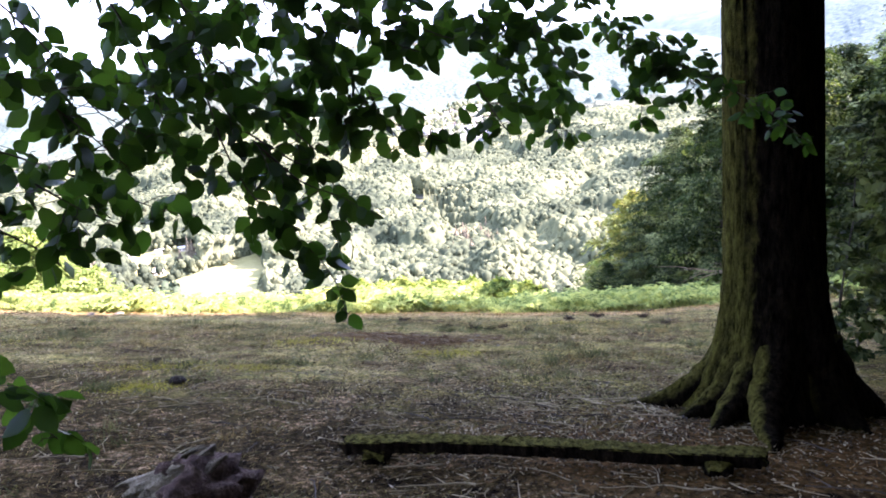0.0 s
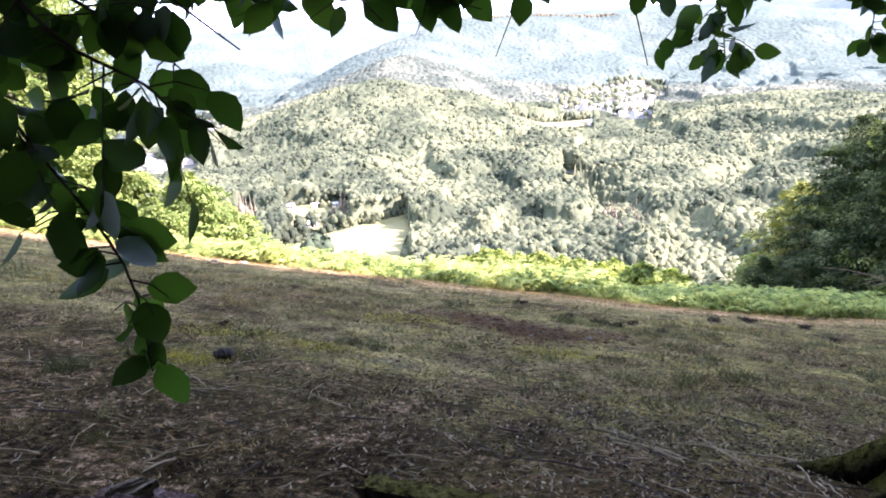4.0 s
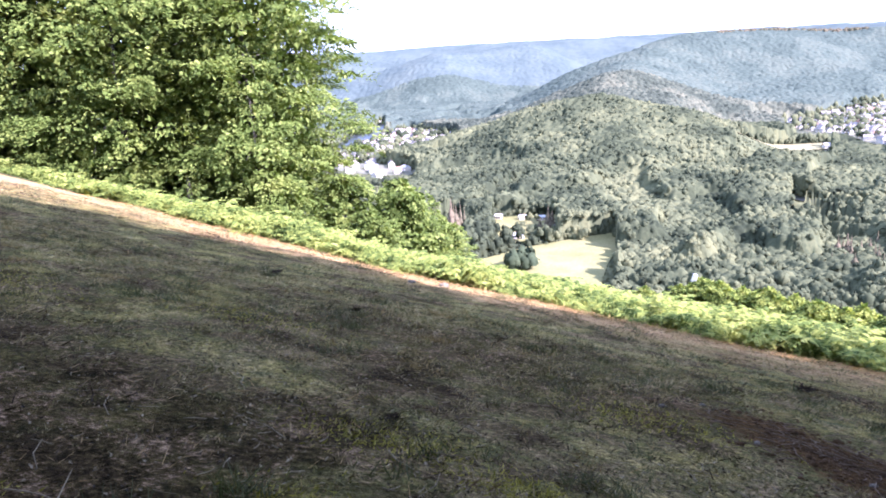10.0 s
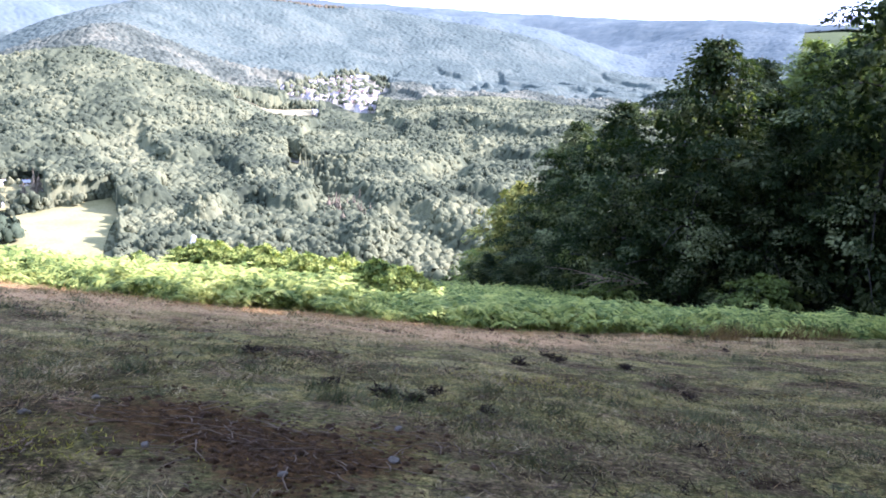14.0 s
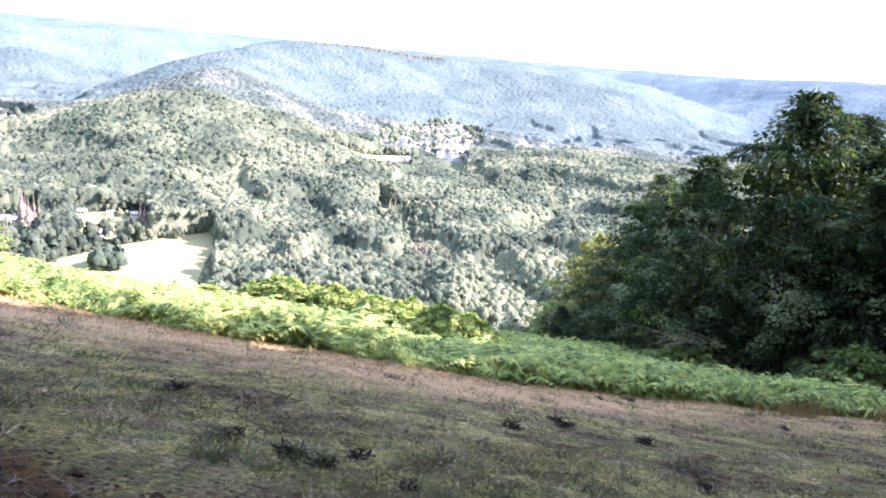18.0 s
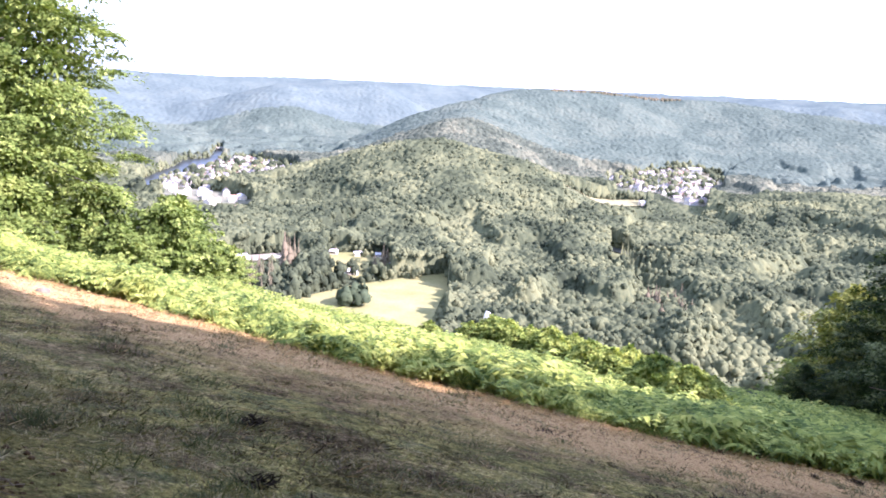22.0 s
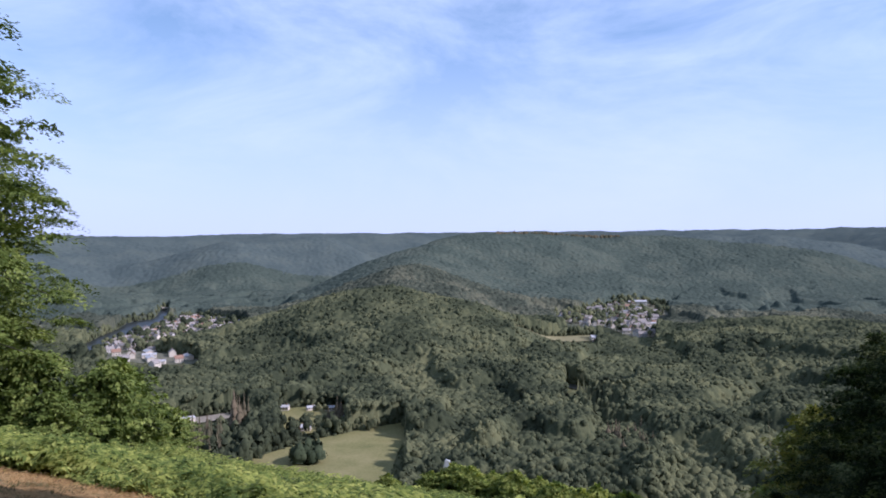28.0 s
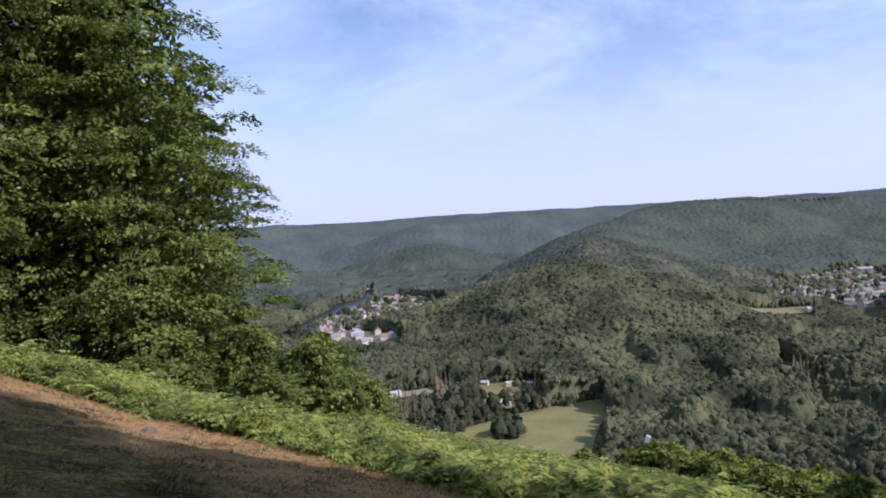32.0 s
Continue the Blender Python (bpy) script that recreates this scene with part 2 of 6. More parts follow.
M_TUFT = foliage("tussock_blade", ((0.2, (0.0563, 0.067, 0.0296)), (0.5, (0.105, 0.113, 0.0531)), (0.8, (0.187, 0.175, 0.0886))), (1.2, 1.2, 0.6), 0.25, 0.6, 0.8, "tone")
M_MOSS = foliage("yellow_moss", ((0.2, (0.149, 0.142, 0.022)), (0.5, (0.311, 0.277, 0.044)), (0.8, (0.486, 0.419, 0.077))), (1.2, 1.2, 0.6), 0.2, 0.7, 0.8, "tone")
M_STRAW = foliage("dry_straw", ((0.2, (0.233, 0.139, 0.0533)), (0.5, (0.437, 0.278, 0.111)), (0.8, (0.588, 0.413, 0.188))), (1, 1, 0.8), 0.2, 0.7, 0.8)
M_BARK = plain("beech_bark", ((0.3, (0.030, 0.026, 0.019)), (0.55, (0.070, 0.062, 0.046)), (0.75, (0.12, 0.11, 0.085))), 5, 0.9, 0.8, 0.02, 40)
M_TWIG = plain("twig_bark", ((0.3, (0.028, 0.022, 0.016)), (0.7, (0.075, 0.060, 0.045))), 20, 0.85, 0.4, 0.003, 120)
M_PALEWOOD = plain("weathered_grey_wood", ((0.3, (0.121, 0.0924, 0.0517)), (0.55, (0.277, 0.223, 0.128)), (0.75, (0.425, 0.353, 0.213))), 9, 0.9, 0.7, 0.01, 70)
M_ROOT = plain("root_debris", ((0.3, (0.098, 0.0672, 0.0392)), (0.6, (0.21, 0.154, 0.0924)), (0.8, (0.364, 0.28, 0.182))), 20, 0.9, 0.4, 0.003, 120)
M_SILVER = plain("silvered_rotten_wood", ((0.35, (0.055, 0.042, 0.0271)), (0.46, (0.187, 0.155, 0.102)), (0.7, (0.396, 0.335, 0.238))), 14, 0.8, 1.0, 0.02, 80)
M_ROT = plain("rotten_red_wood", ((0.32, (0.014, 0.009, 0.007)), (0.5, (0.075, 0.046, 0.036)), (0.68, (0.22, 0.155, 0.125))), 16, 0.9, 1.0, 0.02, 70)
M_STONE = plain("pale_stone", ((0.3, (0.0936, 0.0784, 0.0544)), (0.7, (0.194, 0.168, 0.122))), 7, 0.9, 0.6, 0.01, 50)
M_BLACK = plain("dark_clod", ((0.3, (0.006, 0.004, 0.003)), (0.55, (0.018, 0.012, 0.008)), (0.75, (0.05, 0.034, 0.022))), 20, 0.95, 1.0, 0.03, 70)
M_CLOD = plain("dug_soil", ((0.3, (0.0286, 0.0169, 0.0075)), (0.55, (0.0845, 0.0488, 0.02)), (0.75, (0.221, 0.134, 0.06))), 9, 0.95, 0.9, 0.02, 60)
M_CHIP = foliage("leaf_litter", ((0.1, (0.0168, 0.011, 0.0056)), (0.45, (0.0473, 0.034, 0.0144)), (0.70, (0.126, 0.092, 0.044)), (0.92, (0.399, 0.33, 0.2))), (1, 1, 1), 0.08, 0.6, 3.0, "", 0.15)


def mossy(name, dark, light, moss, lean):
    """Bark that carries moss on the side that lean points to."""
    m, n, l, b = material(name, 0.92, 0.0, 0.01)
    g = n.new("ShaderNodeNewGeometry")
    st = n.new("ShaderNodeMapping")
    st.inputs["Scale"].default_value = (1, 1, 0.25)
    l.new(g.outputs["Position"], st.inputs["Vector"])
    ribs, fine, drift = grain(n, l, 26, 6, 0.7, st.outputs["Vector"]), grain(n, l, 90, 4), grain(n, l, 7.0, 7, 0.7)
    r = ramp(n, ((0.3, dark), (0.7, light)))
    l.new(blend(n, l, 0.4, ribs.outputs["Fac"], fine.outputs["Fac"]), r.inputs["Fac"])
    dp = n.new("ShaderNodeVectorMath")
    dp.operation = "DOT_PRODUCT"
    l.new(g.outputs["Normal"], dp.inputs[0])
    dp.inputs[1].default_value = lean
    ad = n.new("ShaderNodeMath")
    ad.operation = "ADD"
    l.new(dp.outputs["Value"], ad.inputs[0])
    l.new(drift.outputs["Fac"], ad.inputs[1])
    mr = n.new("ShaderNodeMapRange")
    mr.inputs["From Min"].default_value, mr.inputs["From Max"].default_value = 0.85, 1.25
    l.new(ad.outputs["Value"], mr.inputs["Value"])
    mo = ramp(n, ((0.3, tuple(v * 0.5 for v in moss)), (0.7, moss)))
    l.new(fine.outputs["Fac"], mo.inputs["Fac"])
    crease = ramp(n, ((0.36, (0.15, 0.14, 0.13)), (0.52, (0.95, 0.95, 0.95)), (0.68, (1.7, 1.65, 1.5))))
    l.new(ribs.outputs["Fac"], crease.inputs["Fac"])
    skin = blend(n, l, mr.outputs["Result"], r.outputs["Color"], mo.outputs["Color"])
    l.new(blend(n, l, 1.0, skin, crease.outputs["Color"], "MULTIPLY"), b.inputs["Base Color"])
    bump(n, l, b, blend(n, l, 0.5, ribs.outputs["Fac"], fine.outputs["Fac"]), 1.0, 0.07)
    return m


# trunk moss faces -x and is brightened, painting in that side's lit edge
M_TRUNK = mossy("moss_and_lit_edge_bark", (0.004, 0.0034, 0.0024), (0.016, 0.0125, 0.008), (0.085, 0.080, 0.018), (-0.88, 0.20, 0.22))
M_LOG = mossy("mossy_log_bark", (0.005, 0.004, 0.003), (0.024, 0.018, 0.012), (0.13, 0.12, 0.030), (0, 0.30, 0.95))


def canopy(name, stops, size, relief=0.15):
    """A far crown: a tone for each tree, broken up by leaf clumps."""
    m, n, l, b = material(name, 0.9)
    own = n.new("ShaderNodeAttribute")
    own.attribute_name = "tone"
    lumps, fine, stand = grain(n, l, 1 / size, 4, 0.7), grain(n, l, 5 / size, 3), grain(n, l, 0.006, 3)
    both = blend(n, l, 0.32, own.outputs["Fac"], stand.outputs["Fac"])
    both = blend(n, l, 0.36, both, lumps.outputs["Fac"])
    r = ramp(n, stops)
    l.new(both, r.inputs["Fac"])
    l.new(r.outputs["Color"], b.inputs["Base Color"])
    b.inputs["Specular IOR Level"].default_value = 0.02
    bump(n, l, b, blend(n, l, 0.5, lumps.outputs["Fac"], fine.outputs["Fac"]), relief, size * 0.3)
    return m


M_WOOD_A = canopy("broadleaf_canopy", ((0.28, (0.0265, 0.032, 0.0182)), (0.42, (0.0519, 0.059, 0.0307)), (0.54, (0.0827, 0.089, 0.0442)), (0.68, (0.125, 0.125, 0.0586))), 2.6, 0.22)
# bluer and paler with distance: haze put into the base colours
M_WOOD_M = canopy("spur_wood_hazed", ((0.31, (0.0374, 0.0446, 0.0303)), (0.45, (0.0618, 0.0698, 0.047)), (0.60, (0.0992, 0.102, 0.0646)), (0.68, (0.132, 0.128, 0.0783))), 5.0)
M_WOOD_C = canopy("ridge_wood_hazed", ((0.32, (0.0528, 0.067, 0.0505)), (0.48, (0.0655, 0.0822, 0.0614)), (0.66, (0.0845, 0.0985, 0.0705))), 7.0, 0.08)
M_WOOD_B = canopy("far_wood_hazed", ((0.32, (0.0673, 0.086, 0.0764)), (0.5, (0.0785, 0.098, 0.0856)), (0.68, (0.0928, 0.111, 0.092))), 9.0, 0.05)
M_CONIFER = canopy("conifer_canopy", ((0.25, (0.0325, 0.044, 0.024)), (0.6, (0.0562, 0.0682, 0.034)), (0.8, (0.125, 0.0935, 0.052))), 1.8)
M_BROWN = canopy("browned_conifer", ((0.25, (0.0629, 0.0615, 0.033)), (0.5, (0.1, 0.0845, 0.049)), (0.75, (0.149, 0.111, 0.07))), 1.6)
M_MEADOW = plain("meadow_grass", ((0.3, (0.115, 0.121, 0.0427)), (0.5, (0.201, 0.184, 0.0713)), (0.72, (0.28, 0.239, 0.109))), 0.03, 0.95, 0.3, 0.1, 0.4)
M_FIELD = plain("stubble_field", ((0.3, (0.17, 0.16, 0.07)), (0.7, (0.27, 0.23, 0.12))), 0.02, 0.95, 0.3, 0.1, 0.4)
M_YARD = plain("village_yard", ((0.3, (0.085, 0.095, 0.05)), (0.7, (0.20, 0.18, 0.13))), 0.05, 0.95, 0.3, 0.02, 0.3)
M_TRACK = plain("pale_track", ((0.3, (0.178, 0.156, 0.114)), (0.7, (0.289, 0.254, 0.19))), 0.1, 0.95, 0.3, 0.02, 2)
M_WATER = plain("river_water", ((0.3, (0.018, 0.022, 0.020)), (0.7, (0.030, 0.034, 0.030))), 0.05, 0.35, 0.25, 0.05, 0.6)
M_WALL = plain("rendered_house_wall", ((0.3, (0.51, 0.442, 0.34)), (0.7, (0.706, 0.626, 0.498))), 0.4, 0.9, 0.2, 0.01, 8)
M_STONEWALL = plain("grey_house_wall", ((0.3, (0.34, 0.31, 0.27)), (0.7, (0.52, 0.48, 0.42))), 0.4, 0.9, 0.3, 0.01, 8)
M_SLATE = plain("slate_roof", ((0.3, (0.196, 0.171, 0.15)), (0.7, (0.345, 0.308, 0.265))), 0.6, 0.7, 0.3, 0.01, 10)
M_TILE = plain("clay_tile_roof", ((0.3, (0.216, 0.121, 0.078)), (0.7, (0.36, 0.23, 0.156))), 0.6, 0.8, 0.3, 0.01, 10)
M_METALROOF = plain("pale_sheet_roof", ((0.3, (0.344, 0.332, 0.315)), (0.7, (0.492, 0.474, 0.45))), 0.5, 0.5, 0.2, 0.01, 10)
M_GLASS = plain("dark_window_pane", ((0.3, (0.03, 0.035, 0.04)), (0.7, (0.05, 0.055, 0.06))), 0.5, 0.1, 0.05, 0.001, 6)
M_WHITE = plain("white_painted_panel", ((0.3, (0.72, 0.72, 0.70)), (0.7, (0.84, 0.84, 0.82))), 4, 0.5, 0.1, 0.002, 40)


# ---- mesh helpers ----
def mesh_of(name, verts, faces, mat, smooth=True):
    """A mesh from an array of points and an array of triangles or quads."""
    verts, faces = np.asarray(verts, np.float32), np.asarray(faces, np.int32)
    me = bpy.data.meshes.new(name)
    k = faces.shape[1]
    me.vertices.add(len(verts))
    me.vertices.foreach_set("co", verts.ravel())
    me.loops.add(faces.size)
    me.loops.foreach_set("vertex_index", faces.ravel())
    me.polygons.add(len(faces))
    me.polygons.foreach_set("loop_start", np.arange(0, faces.size, k, dtype=np.int32))
    me.polygons.foreach_set("use_smooth", np.full(len(faces), smooth))
    me.update(calc_edges=True)
    me.materials.append(mat)
    return me


def part(name, bm, mat, parent, label=""):
    """Links a bmesh (or a ready mesh) as one object under a thing or a part."""
    if isinstance(bm, bmesh.types.BMesh):
        me = bpy.data.meshes.new(name)
        bm.to_mesh(me)
        bm.free()
        me.materials.append(mat)
    else:
        me = bm
    ob = new(name, me)
    ob.parent = parent
    return tagged(ob, label)


def sweep(points, radii, sides=8, wobble=0.0, rng=None, cap=True):
    """A tube along points with a radius at each, as points and quads."""
    pts = np.asarray(points, float)
    tang = np.gradient(pts, axis=0)
    tang /= np.linalg.norm(tang, axis=1)[:, None] + 1e-9
    ref = np.array([0.0, 0, 1]) if abs(tang[0][2]) < 0.9 else np.array([1.0, 0, 0])
    verts = []
    for p, t, r in zip(pts, tang, radii):
        u = np.cross(ref, t)
        u /= np.linalg.norm(u) + 1e-9
        v = np.cross(t, u)
        a = np.arange(sides) / sides * 2 * math.pi
        rr = r * (1 + (wobble * rng.standard_normal(sides) if wobble else 0))
        verts.append(p + (np.cos(a) * rr)[:, None] * u + (np.sin(a) * rr)[:, None] * v)
    n = len(pts)
    i, j = np.meshgrid(np.arange(n - 1), np.arange(sides), indexing="ij")
    a, b = i * sides + j, i * sides + (j + 1) % sides
    quads = np.stack([a, b, b + sides, a + sides], -1).reshape(-1, 4)
    verts = np.concatenate(verts)
    if cap:
        ends = []
        for base in (0, (n - 1) * sides):
            for k in range(1, sides - 1, 2):
                ends.append((base, base + k, base + k + 1, base + min(k + 2, sides - 1)) if k + 2 < sides else (base, base + k, base + k + 1, base + k + 1))
        ends = [e for e in ends if len(set(e)) == 4]
        quads = np.concatenate([quads, np.array(ends, int)]) if ends else quads
    return verts, quads


def join(pieces):
    """Several (points, faces) as one."""
    vs, fs, k = [], [], 0
    for v, f in pieces:
        vs.append(v), fs.append(np.asarray(f) + k)
        k += len(v)
    return np.concatenate(vs), np.concatenate(fs)


def frames_for(way, rng):
    """Two axes across each direction, turned at random about it."""
    way = way / (np.linalg.norm(way, axis=1)[:, None] + 1e-9)
    r = rng.standard_normal(way.shape)
    side = np.cross(way, r)
    side /= np.linalg.norm(side, axis=1)[:, None] + 1e-9
    return way, side, np.cross(side, way)


def leaf_cloud(base, way, length, rng, width=0.55, up=None):
    """Folded four-point leaves: one for each base point, pointing along way."""
    way, side, nrm = frames_for(way, rng)
    if up is not None:
        side = np.cross(way, up)
        side /= np.linalg.norm(side, axis=1)[:, None] + 1e-9
        nrm = np.cross(side, way)
    L = np.asarray(length)[:, None]
    mid = base + way * L * 0.45 + nrm * L * 0.10
    v = np.stack([base, mid + side * L * width / 2, base + way * L, mid - side * L * width / 2], 1).reshape(-1, 3)
    k = np.arange(len(base))[:, None] * 4
    return v, np.concatenate([k + np.array([[0, 1, 2]]), k + np.array([[0, 2, 3]])], 1).reshape(-1, 3)


def thing(name, label, category, at=(0, 0, 0), turn=0.0, group="", kind=""):
    ob = new(name)
    ob.matrix_world = pose(*at, 0, 0, turn)
    return tagged(ob, label, category, group, kind)


def setting(name, verts, faces, mat, label, category, smooth=True, kind="structure"):
    return tagged(new(name, mesh_of(name, verts, faces, mat, smooth)), label, category, "", kind)


def toned(ob, tone):
    """Gives each point the tone of the tuft or tree that it belongs to."""
    at = ob.data.attributes.new("tone", "FLOAT", "POINT")
    at.data.foreach_set("value", np.asarray(tone, np.float32))
    return ob


# ---- the lie of the land ----
def polar(az, d):
    """A plan point from a bearing in degrees (0 = ahead, right positive) and a distance."""
    return d * math.sin(radians(az)), d * math.cos(radians(az))


SLOPE_Y = (-60, 0, 23, 32, 42, 80, 110, 900)
SLOPE_S = (-0.13, -0.215, -0.40, -0.42, -0.305, -0.325, -0.5, -0.5)
_yy = np.linspace(-60, 900, 1921)
_ss = np.interp(_yy, SLOPE_Y, SLOPE_S)
_zz = np.concatenate([[0], np.cumsum((_ss[1:] + _ss[:-1]) / 2 * 0.5)])
_zz -= np.interp(0, _yy, _zz)
_xx = np.linspace(-400, 400, 801)
_sx = np.interp(_xx, (-160, -40, -14, -8, 3.0, 4.5, 14, 24, 40, 160), (0, -0.13, -0.13, -0.09, -0.09, -0.02, -0.02, -0.06, -0.05, 0))
_zx = np.concatenate([[0], np.cumsum((_sx[1:] + _sx[:-1]) / 2)])
_zx -= np.interp(0, _xx, _zx)

# ridges of the valley: (bearing, distance, height) along the crest, and the fall of the flanks
RIDGES = (
    (((-14, 1060, -205), (-15.5, 1250, -150), (-16.5, 1420, -102), (-16.3, 1600, -126), (-15.6, 1900, -92), (-13.5, 2250, -36), (-9.5, 2500, -4)), 0.44),
    (((-22.5, 1400, -160), (-19.5, 1420, -106), (-16.5, 1420, -101), (-13.9, 1380, -117), (-11.4, 1330, -134), (-9.6, 1280, -170), (-7.4, 1200, -196)), 0.5),
    (((-9, 2500, 0), (-3.4, 2650, -14), (4, 2800, -14), (10, 2950, -16), (15, 3050, -50), (20, 3050, -105)), 0.36),
    (((-75, 2600, 2), (-50, 3000, 0), (-39, 3350, -2), (-28, 3450, -4), (-18, 3500, -4), (-10, 3700, -6)), 0.36),
    (((-30, 4600, 8), (-5, 4600, 12), (15, 4500, 18), (25, 4300, 34)), 0.3),
    (((21, 3900, 20), (28, 3500, 42), (38, 3200, 45), (60, 2700, 50)), 0.33),
    (((-46, 2300, -150), (-39, 2250, -165), (-35, 2300, -188)), 0.25),
    (((-22, 3150, -12), (-28, 3000, -42), (-34.3, 2950, -124), (-38, 2900, -168)), 0.42),
    (((12, 1500, -178), (25, 1300, -150), (40, 1200, -110)), 0.16),
)


def valley(x, y):
    h = np.full(x.shape, -200.0)
    for crest, fall in RIDGES:
        pts = [(*polar(a, d), z) for a, d, z in crest]
        for (x0, y0, z0), (x1, y1, z1) in zip(pts, pts[1:]):
            ex, ey = x1 - x0, y1 - y0
            u = np.clip(((x - x0) * ex + (y - y0) * ey) / (ex * ex + ey * ey), 0, 1)
            d = np.hypot(x - x0 - u * ex, y - y0 - u * ey)
            top = z0 + u * (z1 - z0) - fall * (np.sqrt(d * d + 60 * 60) - 60)
            h = np.maximum(h, top) + 4 * np.exp(-np.abs(h - top) / 8)
    return h


def terrain(x, y):
    x, y = np.asarray(x, float), np.asarray(y, float)
    near = -1.06 + np.interp(y, _yy, _zz) + np.interp(x, _xx, _zx)
    near -= 2.0 * np.clip((-x - 10) / 14, 0, 1) * np.clip((y - 50) / 28, 0, 1)
    near += 0.03 * np.sin(1.3 * x + 0.7 * y) * np.cos(0.9 * y - 0.4 * x)
    wave = 2.5 * np.sin(x / 60 + 1) * np.cos(y / 85) + 1.5 * np.sin(x / 31 - y / 47)
    hill = valley(x, y)
    folds = 13 * np.sin((0.9 * x - 0.45 * y) / 150 + 1.1 * np.sin(y / 240)) + 8 * np.sin((0.5 * x + 0.86 * y) / 95 + 0.9 * np.sin(x / 170))
    far = np.maximum(hill + wave + folds * np.clip((hill + 195) / 90, 0, 1) * np.clip(-hill / 40, 0.1, 1), -200)
    return np.where(np.hypot(x, y) < 150, near, np.maximum(near, far))

# ---- plan of the clearing and the valley ----
EDGE_X = (-60, -45, -32, -18, -10, -4, 0, 3, 5, 8, 12, 16, 20, 28, 45)
EDGE_Y = (26, 24, 22.5, 22.3, 22.0, 20.3, 20.3, 21.3, 21.9, 22.4, 23.4, 25, 28, 34, 44)


def fern_edge(x):
    """How far down the slope the mown grass ends and the bracken begins."""
    return np.interp(x, EDGE_X, EDGE_Y)


def inside(x, y, corners):
    """Which points lie in a polygon of (bearing, distance) corners."""
    pts = [polar(a, d) for a, d in corners]
    hit = np.zeros(np.shape(x), bool)
    for (x0, y0), (x1, y1) in zip(pts, pts[1:] + pts[:1]):
        cross = ((y0 > y) != (y1 > y)) & (x < (x1 - x0) * (y - y0) / (y1 - y0 + 1e-9) + x0)
        hit ^= cross
    return hit


MEADOW = ((-28.0, 640), (-26.6, 690), (-22.5, 745), (-18.5, 778), (-15.4, 800), (-15.2, 745), (-15.9, 690), (-16.6, 600), (-20, 560), (-24.5, 590))
CAMP = ((-24.3, 770), (-24.6, 900), (-19.6, 905), (-20.0, 830), (-22.2, 780))
FARMROAD = ((-31.8, 836), (-31.8, 866), (-26.8, 900), (-26.8, 876))
TOWN_L = ((-36.6, 1500), (-34.6, 1690), (-32.0, 1950), (-30.4, 1990), (-27.0, 1800), (-26.8, 1690), (-29.5, 1650), (-31.5, 1630), (-33.0, 1560), (-34.0, 1480), (-36.0, 1420))
HAMLET = ((-36.4, 1350), (-36.2, 1430), (-33.8, 1430), (-30.2, 1300), (-30.2, 1245), (-33.0, 1255))
TOWN_R = ((-4.3, 1830), (-1.5, 1985), (1.0, 2100), (3.8, 2140), (4.0, 2000), (3.2, 1850), (2.9, 1500), (1.5, 1500), (-0.4, 1660), (-2.4, 1700))
FIELD_R = ((-7.4, 1355), (-4.6, 1395), (-1.2, 1450), (-1.2, 1530), (-3.0, 1510), (-6.8, 1430))
RIVER_L = ((-37.8, 1560), (-36.5, 1690), (-35.0, 1885), (-33.4, 1965), (-32.8, 2240), (-32.3, 2240), (-32.6, 1900), (-34.5, 1712), (-36.2, 1570), (-37.4, 1470))
RIVER_R = ((-3.6, 1000), (-3.3, 1022), (-1.2, 990), (1.2, 972), (1.0, 955), (-1.2, 968))
CLEAR = (MEADOW, CAMP, FARMROAD, TOWN_L, HAMLET, TOWN_R, FIELD_R, RIVER_L, RIVER_R)

# ---- ground: one sheet to the horizon ----
radii = np.concatenate([[0.0], np.geomspace(0.35, 4950, 190)])
bearing = np.radians(np.concatenate([np.arange(-60, 50, 0.6), np.arange(50, 300, 5)]))
rr, aa = np.meshgrid(radii, bearing, indexing="ij")
gx, gy = rr * np.sin(aa), 6 + rr * np.cos(aa)
gz_ = terrain(gx, gy)
nr, na = gx.shape
ii, jj = np.meshgrid(np.arange(nr - 1), np.arange(na), indexing="ij")
quads = np.stack([ii * na + jj, (ii + 1) * na + jj, (ii + 1) * na + (jj + 1) % na, ii * na + (jj + 1) % na], -1).reshape(-1, 4)
gv = np.stack([gx, gy, gz_], -1).reshape(-1, 3)
ground = setting("ground", gv, quads[:, ::-1], M_GROUND, "sloping mown hillside of shaded grass, soil and leaf litter, falling to a wooded valley", "ground")
px, py = gv[:, 0], gv[:, 1]
d_edge = fern_edge(px) - py


def step(v, a, b):
    return np.clip((v - a) / (b - a), 0, 1)


